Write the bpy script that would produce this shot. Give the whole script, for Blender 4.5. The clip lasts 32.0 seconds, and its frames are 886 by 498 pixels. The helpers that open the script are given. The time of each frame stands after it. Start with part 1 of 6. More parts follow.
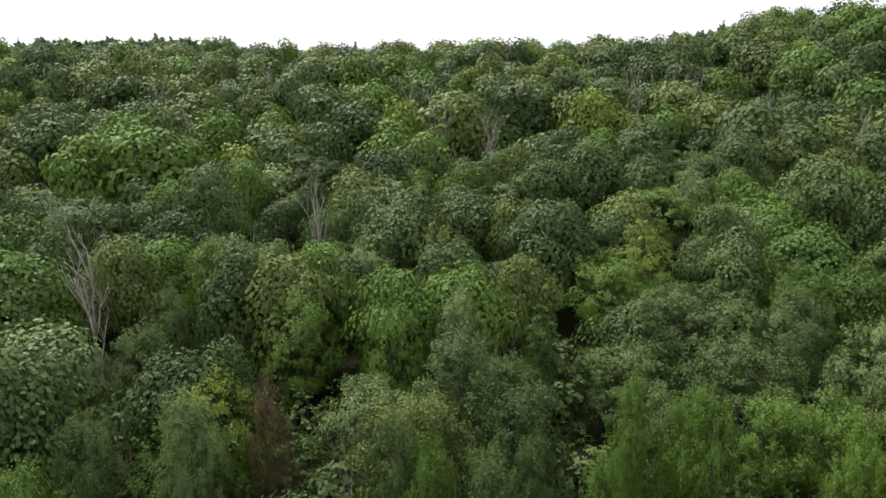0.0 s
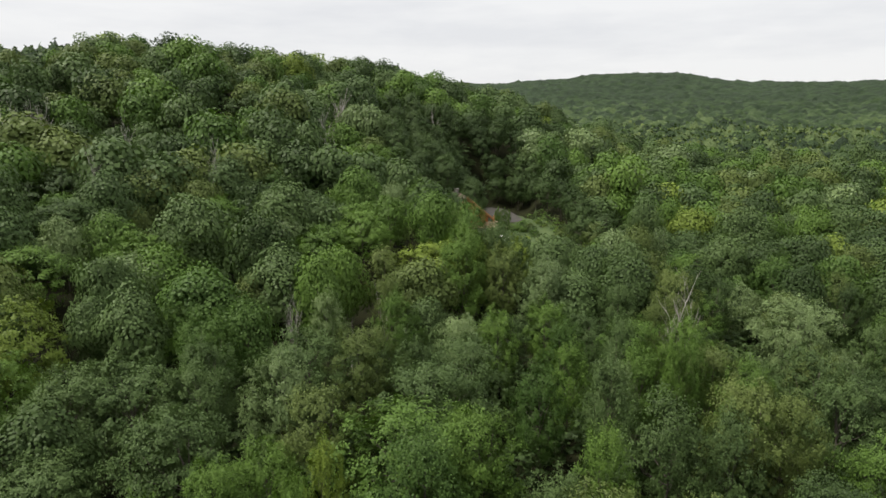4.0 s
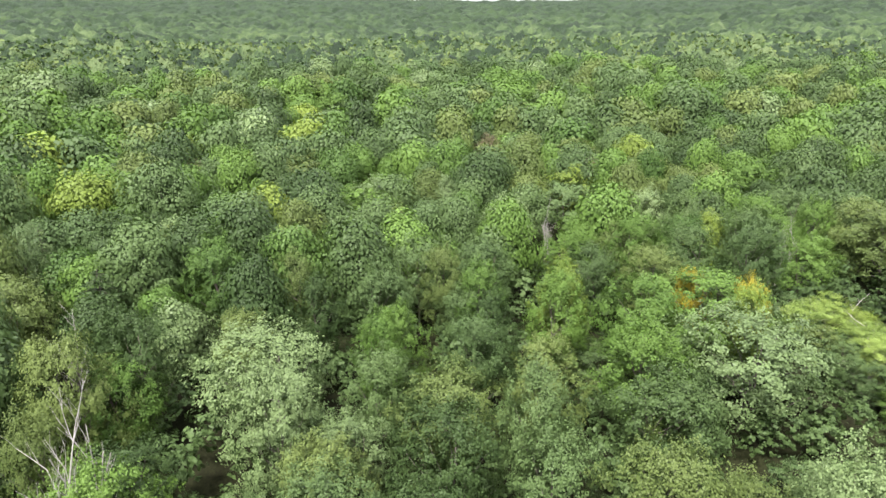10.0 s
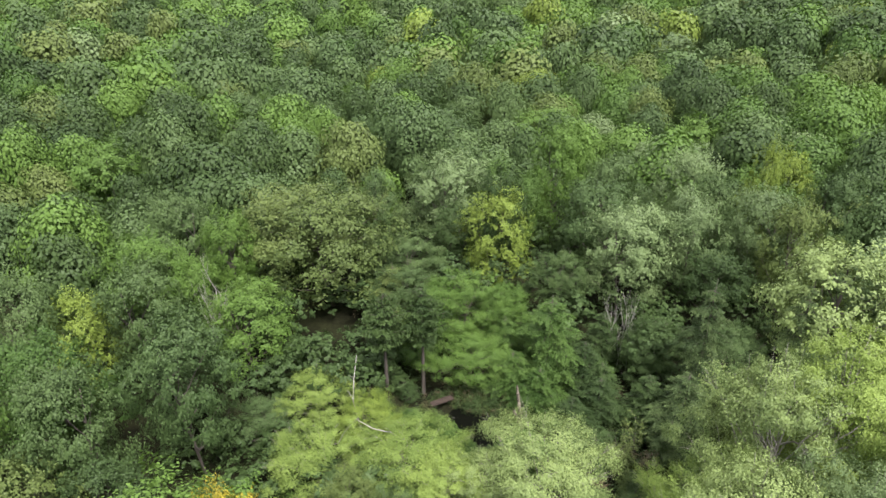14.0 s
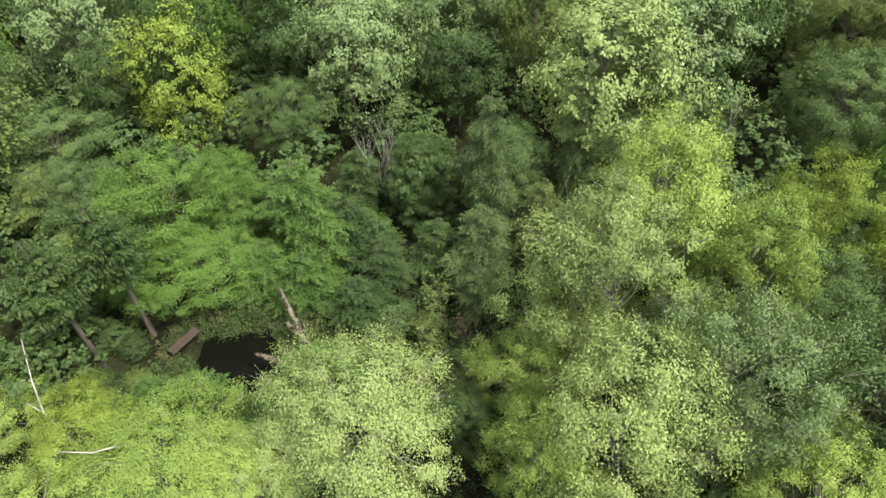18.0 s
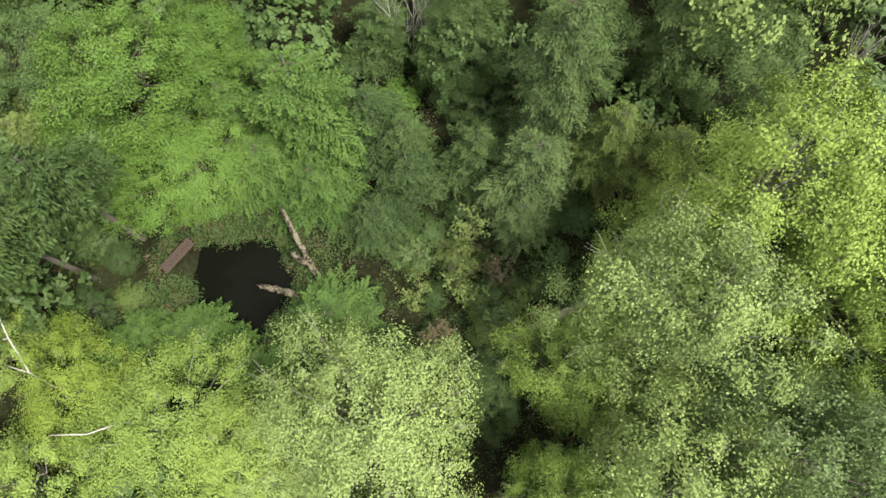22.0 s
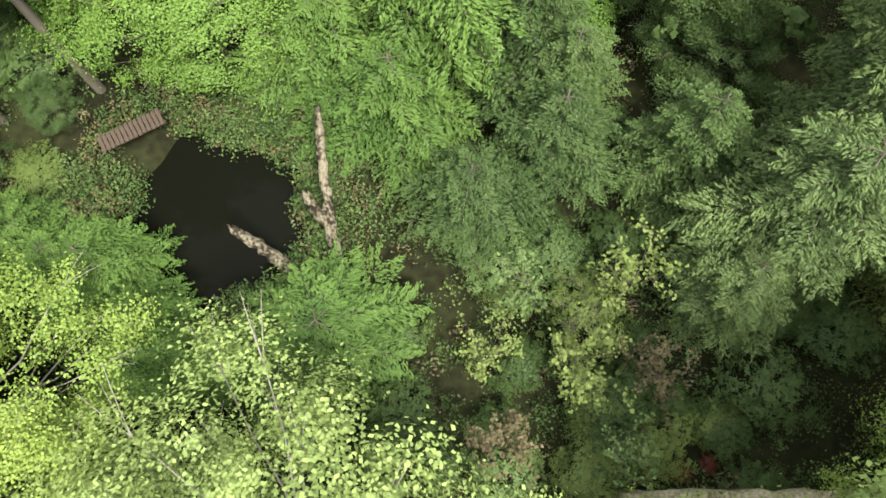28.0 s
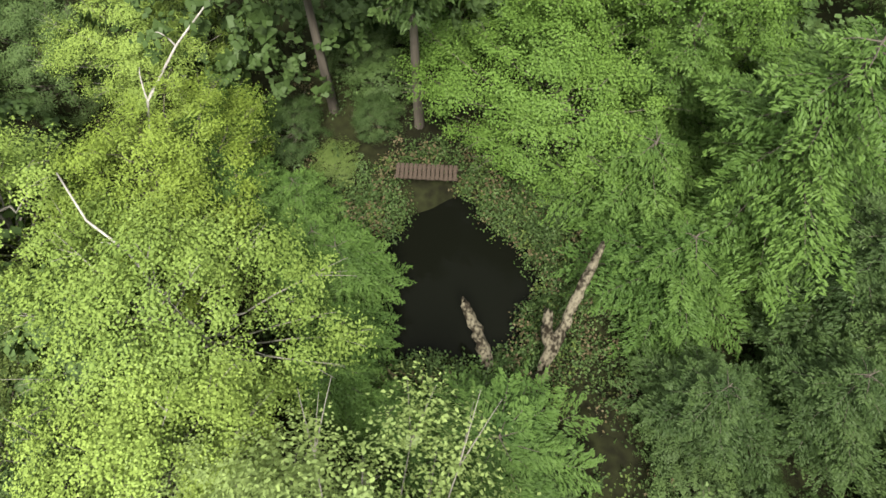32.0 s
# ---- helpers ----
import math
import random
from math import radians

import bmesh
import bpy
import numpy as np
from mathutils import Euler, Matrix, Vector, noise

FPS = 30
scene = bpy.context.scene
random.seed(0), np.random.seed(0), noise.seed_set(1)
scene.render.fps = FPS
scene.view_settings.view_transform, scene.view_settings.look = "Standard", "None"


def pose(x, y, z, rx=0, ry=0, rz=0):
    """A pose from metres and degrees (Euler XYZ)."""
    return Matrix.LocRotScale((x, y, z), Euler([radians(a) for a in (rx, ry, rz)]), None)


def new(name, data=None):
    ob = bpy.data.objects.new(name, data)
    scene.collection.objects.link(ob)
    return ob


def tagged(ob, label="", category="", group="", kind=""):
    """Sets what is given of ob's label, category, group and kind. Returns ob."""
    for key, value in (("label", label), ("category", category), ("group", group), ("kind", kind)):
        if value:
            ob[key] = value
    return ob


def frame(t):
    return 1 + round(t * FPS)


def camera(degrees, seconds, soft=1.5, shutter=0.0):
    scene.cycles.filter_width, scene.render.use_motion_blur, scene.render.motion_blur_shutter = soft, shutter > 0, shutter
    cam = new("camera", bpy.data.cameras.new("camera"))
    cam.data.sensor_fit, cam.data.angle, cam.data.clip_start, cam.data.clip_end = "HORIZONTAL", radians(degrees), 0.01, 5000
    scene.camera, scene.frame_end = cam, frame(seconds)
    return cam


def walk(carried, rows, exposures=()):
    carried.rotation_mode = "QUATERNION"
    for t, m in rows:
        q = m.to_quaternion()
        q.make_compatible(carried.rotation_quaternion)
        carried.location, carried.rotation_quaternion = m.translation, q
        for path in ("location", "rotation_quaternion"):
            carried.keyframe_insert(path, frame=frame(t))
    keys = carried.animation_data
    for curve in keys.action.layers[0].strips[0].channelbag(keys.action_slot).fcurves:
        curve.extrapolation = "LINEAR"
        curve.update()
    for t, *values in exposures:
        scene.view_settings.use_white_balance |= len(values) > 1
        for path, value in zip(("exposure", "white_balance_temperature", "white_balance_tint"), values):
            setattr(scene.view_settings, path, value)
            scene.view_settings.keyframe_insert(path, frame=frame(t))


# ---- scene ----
cam = camera(70.7, 32.0, soft=1.6)

PATH = [  # seconds, x, y, z, heading, tilt down, roll
    (0, 0.17, -0.36, 33.88, -3.52, 12.38, -0.71),
    (0.5, -0.07, -0.05, 33.89, 6.48, 12.40, -0.50),
    (1, -0.15, 0.25, 33.87, 14.67, 12.38, -0.51),
    (1.5, -0.18, 0.57, 33.95, 18.94, 12.37, -0.58),
    (2, -0.15, 1.06, 34.38, 20.27, 12.30, -0.51),
    (2.5, -0.11, 1.52, 35.16, 21.56, 12.22, -0.37),
    (3, 0.05, 1.91, 36.36, 23.71, 12.16, -0.27),
    (3.5, 0.36, 2.32, 37.33, 34.99, 12.05, -0.31),
    (4, 0.31, 2.68, 38.10, 50.53, 11.84, -0.43),
    (4.5, 0.54, 2.74, 38.51, 64.63, 12.07, -0.74),
    (6.5, 9.20, 6.24, 38.05, 76.29, 13.86, 0.04),
    (7, 13.22, 7.23, 38.20, 76.28, 14.31, 0.07),
    (7.5, 17.66, 8.18, 38.24, 76.20, 14.48, 0.08),
    (8, 22.38, 9.18, 38.27, 76.12, 16.46, 0.05),
    (8.5, 27.15, 10.25, 38.38, 76.38, 18.44, 0.02),
    (9, 32.06, 11.24, 38.44, 79.08, 19.43, 0.12),
    (9.5, 36.84, 11.30, 38.84, 91.21, 19.54, -0.09),
    (10, 41.73, 10.83, 38.93, 100.88, 19.51, -0.09),
    (10.5, 46.68, 9.91, 38.98, 103.64, 19.32, -0.04),
    (11, 51.62, 7.91, 39.30, 111.76, 19.37, -0.24),
    (11.5, 56.44, 5.46, 39.33, 121.97, 19.25, -0.33),
    (12, 60.91, 2.29, 39.51, 127.70, 19.51, -0.34),
    (12.5, 65.22, -1.56, 39.55, 133.87, 21.12, -0.34),
    (13, 69.13, -5.79, 39.37, 143.37, 22.67, -0.30),
    (13.5, 72.31, -10.48, 39.14, 150.10, 24.31, -0.34),
    (14, 74.78, -15.36, 39.19, 156.75, 26.45, -0.36),
    (14.5, 76.13, -20.16, 38.90, 166.42, 28.16, -0.56),
    (16.5, 77.84, -28.73, 35.77, 186.31, 35.13, 0.06),
    (17, 77.96, -28.63, 35.66, 186.46, 41.42, 0.02),
    (17.5, 77.95, -28.64, 35.66, 186.35, 46.12, -0.07),
    (18, 77.95, -28.98, 35.64, 186.26, 46.45, -0.22),
    (18.5, 77.86, -29.87, 35.62, 184.97, 46.34, -0.39),
    (19, 77.82, -31.26, 35.60, 184.48, 49.03, -0.29),
    (19.5, 77.74, -33.16, 35.75, 184.03, 54.73, -0.44),
    (20, 77.55, -35.30, 35.84, 183.61, 58.32, -0.63),
    (20.5, 77.43, -37.56, 35.98, 183.31, 62.81, -0.63),
    (21, 77.37, -39.79, 36.10, 182.27, 68.94, -0.59),
    (21.5, 77.30, -41.58, 36.12, 181.01, 73.68, -1.01),
    (22, 77.31, -42.71, 36.17, 181.07, 74.08, -0.81),
    (22.5, 77.31, -43.07, 36.13, 180.80, 74.23, -1.19),
    (23, 77.45, -43.26, 35.42, 182.10, 74.22, 0.01),
    (23.5, 77.41, -44.44, 31.08, 182.75, 74.19, 0.60),
    (24, 77.19, -44.98, 27.28, 182.33, 72.77, 0.20),
    (24.5, 77.07, -45.71, 24.03, 182.44, 72.13, 0.07),
    (26.5, 77.69, -46.42, 22.64, 176.37, 72.30, 0.13),
    (27, 77.96, -46.47, 22.62, 170.10, 72.46, -0.93),
    (27.5, 78.38, -46.48, 22.54, 164.95, 72.59, -0.77),
    (28, 78.79, -46.27, 22.41, 159.36, 72.26, -0.31),
    (28.5, 79.36, -46.31, 22.45, 151.94, 73.05, -0.29),
    (29, 79.97, -46.15, 22.46, 144.60, 73.29, 0.18),
    (29.5, 80.52, -45.74, 22.44, 137.59, 72.18, 0.94),
    (30, 80.79, -45.57, 22.44, 131.94, 69.93, 0.49),
    (30.5, 80.92, -45.54, 22.43, 131.60, 67.00, 0.60),
    (31, 80.99, -45.42, 22.48, 131.75, 63.77, 0.86),
    (31.5, 81.07, -45.35, 22.46, 129.05, 62.46, 0.43),
    (32, 81.16, -45.39, 22.35, 125.46, 62.83, -0.61),
]


def station(x, y, z, heading, tilt, roll):
    """The camera's pose from its place, compass heading, downward tilt and roll."""
    return pose(x, y, z, 90 - tilt, 0, -heading) @ pose(0, 0, 0, 0, 0, roll)


EXPOSURES = [(0, 0.36, 6500, 10), (2, 0.32, 6500, 10), (4, -0.02, 6500, 10), (7.6, -0.04, 6450, 11), (8.2, 0.22, 6450, 12), (8.8, 1.33, 6400, 15), (9.4, 1.42, 6300, 16), (10.2, 1.18, 6100, 16), (11, 1.0, 6080, 18), (13, 0.82, 6050, 18),
             (16.5, 0.98, 6300, 11), (18, 1.0, 6450, 9), (21, 0.98, 6550, 8), (24, 1.2, 6600, 7), (26.5, 1.5, 6600, 6), (28, 1.43, 6600, 6), (30, 1.02, 6600, 6), (32, 0.9, 6600, 6)]
walk(cam, [(t, station(*row)) for t, *row in PATH], EXPOSURES)

# ---- sky and sun: a bright, mostly overcast day
SUN_HEIGHT, SUN_HEADING = 60.0, 306.0
world = bpy.data.worlds.new("overcast_sky")
scene.world = world
world.use_nodes = True
wn, wl = world.node_tree.nodes, world.node_tree.links
wn.clear()
w_out = wn.new("ShaderNodeOutputWorld")
w_bg = wn.new("ShaderNodeBackground")
w_bg.inputs["Strength"].default_value = 0.066
w_sky = wn.new("ShaderNodeTexSky")
w_sky.sky_type = "NISHITA"
w_sky.sun_disc = False
w_sky.sun_elevation = radians(SUN_HEIGHT)
w_sky.sun_rotation = radians(SUN_HEADING)
w_sky.air_density, w_sky.dust_density = 1.0, 2.5
w_geo = wn.new("ShaderNodeTexCoord")
w_map = wn.new("ShaderNodeMapping")
w_map.inputs["Scale"].default_value = (1.0, 1.0, 5.5)
w_noise = wn.new("ShaderNodeTexNoise")
w_noise.inputs["Scale"].default_value = 2.6
w_noise.inputs["Detail"].default_value = 7.0
w_noise.inputs["Roughness"].default_value = 0.55
w_ramp = wn.new("ShaderNodeValToRGB")
w_ramp.color_ramp.elements[0].position, w_ramp.color_ramp.elements[0].color = 0.34, (13.8, 13.9, 14.2, 1)
w_ramp.color_ramp.elements[1].position, w_ramp.color_ramp.elements[1].color = 0.52, (15.6, 15.6, 15.6, 1)
w_mix = wn.new("ShaderNodeMixRGB")
w_mix.inputs["Fac"].default_value = 0.85
wl.new(w_geo.outputs["Generated"], w_map.inputs["Vector"])
wl.new(w_map.outputs["Vector"], w_noise.inputs["Vector"])
wl.new(w_noise.outputs["Fac"], w_ramp.inputs["Fac"])
wl.new(w_sky.outputs["Color"], w_mix.inputs["Color1"])
wl.new(w_ramp.outputs["Color"], w_mix.inputs["Color2"])
wl.new(w_mix.outputs["Color"], w_bg.inputs["Color"])
wl.new(w_bg.outputs["Background"], w_out.inputs["Surface"])

sun = new("sun", bpy.data.lights.new("sun", "SUN"))
sun.data.energy, sun.data.angle, sun.data.color = 5.0, radians(15), (1.0, 0.95, 0.86)
sun.matrix_world = pose(0, 0, 80, 90 - SUN_HEIGHT, 0, 180 - SUN_HEADING)

# ---- materials


def blank(name):
    m = bpy.data.materials.new(name)
    m.use_nodes = True
    nt = m.node_tree
    nt.nodes.clear()
    out = nt.nodes.new("ShaderNodeOutputMaterial")
    return m, nt, out


def node(nt, kind, **inputs):
    n = nt.nodes.new(kind)
    for key, value in inputs.items():
        n.inputs[key.replace("_", " ")].default_value = value
    return n


def leaf_material(name, dark, light, back=0.15, gloss=0.55):
    """Leaves that differ one from another and from tree to tree, and let some light through."""
    m, nt, out = blank(name)
    link = nt.links.new
    geo = nt.nodes.new("ShaderNodeNewGeometry")
    info = nt.nodes.new("ShaderNodeObjectInfo")
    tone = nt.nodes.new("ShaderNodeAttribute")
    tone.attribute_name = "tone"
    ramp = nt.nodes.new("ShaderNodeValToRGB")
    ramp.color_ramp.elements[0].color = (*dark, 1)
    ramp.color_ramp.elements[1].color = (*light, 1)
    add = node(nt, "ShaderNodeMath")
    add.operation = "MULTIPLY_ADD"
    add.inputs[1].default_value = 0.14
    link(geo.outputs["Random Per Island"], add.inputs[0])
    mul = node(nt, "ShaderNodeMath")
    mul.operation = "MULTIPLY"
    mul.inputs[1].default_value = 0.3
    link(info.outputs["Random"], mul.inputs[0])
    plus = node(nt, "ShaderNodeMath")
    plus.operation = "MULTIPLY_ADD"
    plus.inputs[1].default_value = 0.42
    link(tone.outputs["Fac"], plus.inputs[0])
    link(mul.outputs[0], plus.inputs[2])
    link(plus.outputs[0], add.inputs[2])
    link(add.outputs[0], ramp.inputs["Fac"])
    bsdf = node(nt, "ShaderNodeBsdfPrincipled", Roughness=gloss)
    bsdf.inputs["Specular IOR Level"].default_value = 0.16
    link(ramp.outputs["Color"], bsdf.inputs["Base Color"])
    trans = nt.nodes.new("ShaderNodeBsdfTranslucent")
    hue = node(nt, "ShaderNodeHueSaturation", Saturation=1.15, Value=1.25)
    link(ramp.outputs["Color"], hue.inputs["Color"])
    link(hue.outputs["Color"], trans.inputs["Color"])
    mix = node(nt, "ShaderNodeMixShader", Fac=back)
    link(bsdf.outputs[0], mix.inputs[1])
    link(trans.outputs[0], mix.inputs[2])
    link(mix.outputs[0], out.inputs["Surface"])
    return m


def rough_material(name, a, b, scale=4.0, rough=0.85, bump=0.3, stretch=(1, 1, 1), fine=None, metal=0.0, shine=0.5, hard=0.25):
    """A surface mottled at two scales between the colours a and b, with relief."""
    m, nt, out = blank(name)
    link = nt.links.new
    tc = nt.nodes.new("ShaderNodeTexCoord")
    mp = node(nt, "ShaderNodeMapping", Scale=stretch)
    link(tc.outputs["Object"], mp.inputs["Vector"])
    big = node(nt, "ShaderNodeTexNoise", Scale=scale, Detail=4.0)
    small = node(nt, "ShaderNodeTexNoise", Scale=fine or scale * 9, Detail=6.0)
    link(mp.outputs["Vector"], big.inputs["Vector"])
    link(mp.outputs["Vector"], small.inputs["Vector"])
    mix = node(nt, "ShaderNodeMath")
    mix.operation = "ADD"
    link(big.outputs["Fac"], mix.inputs[0])
    link(small.outputs["Fac"], mix.inputs[1])
    ramp = nt.nodes.new("ShaderNodeMapRange")
    ramp.inputs["From Min"].default_value, ramp.inputs["From Max"].default_value = 1 - hard, 1 + hard
    link(mix.outputs[0], ramp.inputs["Value"])
    col = nt.nodes.new("ShaderNodeMixRGB")
    col.inputs["Color1"].default_value, col.inputs["Color2"].default_value = (*a, 1), (*b, 1)
    link(ramp.outputs["Result"], col.inputs["Fac"])
    bsdf = node(nt, "ShaderNodeBsdfPrincipled", Roughness=rough, Metallic=metal)
    bsdf.inputs["Specular IOR Level"].default_value = shine
    link(col.outputs[0], bsdf.inputs["Base Color"])
    bp = node(nt, "ShaderNodeBump", Strength=bump, Distance=0.02)
    link(small.outputs["Fac"], bp.inputs["Height"])
    link(bp.outputs["Normal"], bsdf.inputs["Normal"])
    link(bsdf.outputs[0], out.inputs["Surface"])
    return m


LEAF = {
    "dark": leaf_material("dark_green_leaf", (0.023, 0.044, 0.013), (0.078, 0.122, 0.036)),
    "green": leaf_material("green_leaf", (0.036, 0.066, 0.021), (0.122, 0.180, 0.058)),
    "fresh": leaf_material("fresh_green_leaf", (0.046, 0.092, 0.017), (0.145, 0.235, 0.045)),
    "pale": leaf_material("pale_green_leaf", (0.060, 0.098, 0.034), (0.225, 0.300, 0.120), gloss=0.45),
    "olive": leaf_material("olive_leaf", (0.050, 0.078, 0.020), (0.160, 0.205, 0.056)),
    "yellow": leaf_material("yellow_green_leaf", (0.074, 0.112, 0.018), (0.240, 0.320, 0.055)),
    # a brighter yellow-green: sunlight on the pond crowns is put into the colour
    "lime": leaf_material("sunlit_lime_leaf", (0.078, 0.128, 0.026), (0.310, 0.405, 0.092)),
    "gold": leaf_material("golden_leaf", (0.21, 0.18, 0.02), (0.52, 0.43, 0.05)),
    "needle": leaf_material("needle_spray", (0.028, 0.062, 0.013), (0.115, 0.190, 0.042), back=0.2),
    "silver": leaf_material("silvery_leaf", (0.085, 0.128, 0.045), (0.350, 0.440, 0.140), gloss=0.45),
    "grey": leaf_material("grey_green_needle", (0.037, 0.063, 0.022), (0.145, 0.202, 0.070), back=0.16),
    "brown": leaf_material("dry_leaf", (0.060, 0.050, 0.026), (0.16, 0.13, 0.07)),
    "red": leaf_material("red_leaf", (0.060, 0.018, 0.013), (0.150, 0.042, 0.030)),
}


def canopy_material():
    """Massed crowns seen from far: leaf grain, and a tint of its own for each tree."""
    m, nt, out = blank("massed_crowns")
    link = nt.links.new
    tone = nt.nodes.new("ShaderNodeAttribute")
    tone.attribute_name = "tone"
    tc = nt.nodes.new("ShaderNodeTexCoord")
    grain = node(nt, "ShaderNodeTexVoronoi", Scale=1.3)
    fine = node(nt, "ShaderNodeTexNoise", Scale=0.9, Detail=5.0)
    link(tc.outputs["Object"], grain.inputs["Vector"])
    link(tc.outputs["Object"], fine.inputs["Vector"])
    ramp = nt.nodes.new("ShaderNodeValToRGB")
    cr = ramp.color_ramp
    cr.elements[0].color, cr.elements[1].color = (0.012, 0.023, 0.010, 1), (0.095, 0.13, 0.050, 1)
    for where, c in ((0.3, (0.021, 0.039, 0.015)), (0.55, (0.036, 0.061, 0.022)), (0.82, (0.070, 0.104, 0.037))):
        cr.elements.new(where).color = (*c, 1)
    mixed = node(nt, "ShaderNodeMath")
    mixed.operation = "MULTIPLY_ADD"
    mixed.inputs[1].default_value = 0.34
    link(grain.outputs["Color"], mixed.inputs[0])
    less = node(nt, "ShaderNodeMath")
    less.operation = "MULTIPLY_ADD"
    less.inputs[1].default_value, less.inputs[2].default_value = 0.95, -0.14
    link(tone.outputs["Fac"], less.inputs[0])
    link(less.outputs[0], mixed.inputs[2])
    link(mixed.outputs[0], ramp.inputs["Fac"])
    bsdf = node(nt, "ShaderNodeBsdfPrincipled", Roughness=0.8)
    bsdf.inputs["Specular IOR Level"].default_value = 0.2
    link(ramp.outputs["Color"], bsdf.inputs["Base Color"])
    bp = node(nt, "ShaderNodeBump", Strength=1.0, Distance=0.6)
    both = node(nt, "ShaderNodeMath")
    link(grain.outputs["Distance"], both.inputs[0])
    link(fine.outputs["Fac"], both.inputs[1])
    link(both.outputs[0], bp.inputs["Height"])
    link(bp.outputs["Normal"], bsdf.inputs["Normal"])
    link(bsdf.outputs[0], out.inputs["Surface"])
    return m


CANOPY = canopy_material()
BARK = rough_material("grey_brown_bark", (0.045, 0.037, 0.029), (0.125, 0.105, 0.084), 3.0, stretch=(1, 1, 0.25))
TWIG_BARK = rough_material("pale_grey_twig", (0.10, 0.092, 0.078), (0.27, 0.25, 0.215), 2.0, stretch=(1, 1, 0.3))
PALE_BARK = rough_material("pale_weathered_wood", (0.19, 0.175, 0.155), (0.42, 0.395, 0.36), 2.0, stretch=(1, 1, 0.3))
SNAG_BARK = rough_material("bare_rotten_wood", (0.018, 0.014, 0.009), (0.145, 0.128, 0.092), 3.2, stretch=(1, 1, 0.45), bump=1.0, fine=13, shine=0.15, hard=0.14)
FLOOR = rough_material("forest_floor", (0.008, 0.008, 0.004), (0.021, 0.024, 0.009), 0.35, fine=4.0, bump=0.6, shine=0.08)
LOG_WALL = rough_material("orange_log_wall", (0.34, 0.13, 0.035), (0.50, 0.22, 0.07), 0.6, stretch=(0.3, 0.3, 4), rough=0.6)
SHINGLE = rough_material("brown_shingle", (0.11, 0.078, 0.062), (0.20, 0.15, 0.12), 1.5, fine=14)
TRIM = rough_material("stained_trim", (0.30, 0.14, 0.05), (0.42, 0.21, 0.09), 3)
DECK = rough_material("pale_deck_wood", (0.40, 0.29, 0.19), (0.55, 0.43, 0.30), 2, stretch=(1, 6, 1))
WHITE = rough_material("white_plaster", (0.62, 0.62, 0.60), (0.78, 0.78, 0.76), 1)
STONE = rough_material("chimney_stone", (0.22, 0.20, 0.18), (0.42, 0.39, 0.35), 5)
GLASS = rough_material("dark_window_glass", (0.012, 0.015, 0.018), (0.03, 0.035, 0.04), 1, rough=0.08, bump=0.0)
ASPHALT = rough_material("worn_asphalt", (0.038, 0.035, 0.032), (0.075, 0.069, 0.062), 0.4, fine=9)
MEADOW = rough_material("rough_grass", (0.024, 0.048, 0.011), (0.065, 0.10, 0.025), 0.3, fine=6)
LAWN = rough_material("mown_grass", (0.036, 0.066, 0.014), (0.078, 0.112, 0.028), 0.5, fine=20)
CAR_PAINT = rough_material("white_car_paint", (0.72, 0.72, 0.72), (0.80, 0.80, 0.80), 1, rough=0.25, bump=0.0)
RUBBER = rough_material("tyre_rubber", (0.015, 0.015, 0.015), (0.03, 0.03, 0.03), 6)
PLANK = rough_material("weathered_plank", (0.028, 0.019, 0.013), (0.066, 0.044, 0.031), 3, stretch=(8, 1, 1))
MOSS_LOG = rough_material("mossy_fallen_trunk", (0.10, 0.10, 0.035), (0.42, 0.37, 0.29), 0.8, bump=0.8, fine=12)


def water_material():
    m, nt, out = blank("still_dark_water")
    bsdf = node(nt, "ShaderNodeBsdfPrincipled", Roughness=0.04, IOR=1.33)
    bsdf.inputs["Base Color"].default_value = (0.004, 0.0045, 0.003, 1)
    bsdf.inputs["Specular IOR Level"].default_value = 0.06
    n = node(nt, "ShaderNodeTexNoise", Scale=1.4, Detail=3.0)
    bp = node(nt, "ShaderNodeBump", Strength=0.12, Distance=0.05)
    nt.links.new(n.outputs["Fac"], bp.inputs["Height"])
    nt.links.new(bp.outputs["Normal"], bsdf.inputs["Normal"])
    nt.links.new(bsdf.outputs[0], out.inputs["Surface"])
    return m


WATER_MAT = water_material()

# ---- terrain


POND = (87.4, -49.8, 2.7, 3.0)  # centre and half lengths
WATER = 4.85


def ramp01(v):
    v = np.clip(v, 0, 1)
    return v * v * (3 - 2 * v)


def shelf(x, y):
    """Distance from the middle line of the level shelf on which the house stands."""
    ax, ay, dx, dy = 127.0, 76.0, 48.0, 50.0
    f = np.clip(((x - ax) * dx + (y - ay) * dy) / (dx * dx + dy * dy), 0, 1)
    return np.hypot(x - ax - f * dx, y - ay - f * dy)


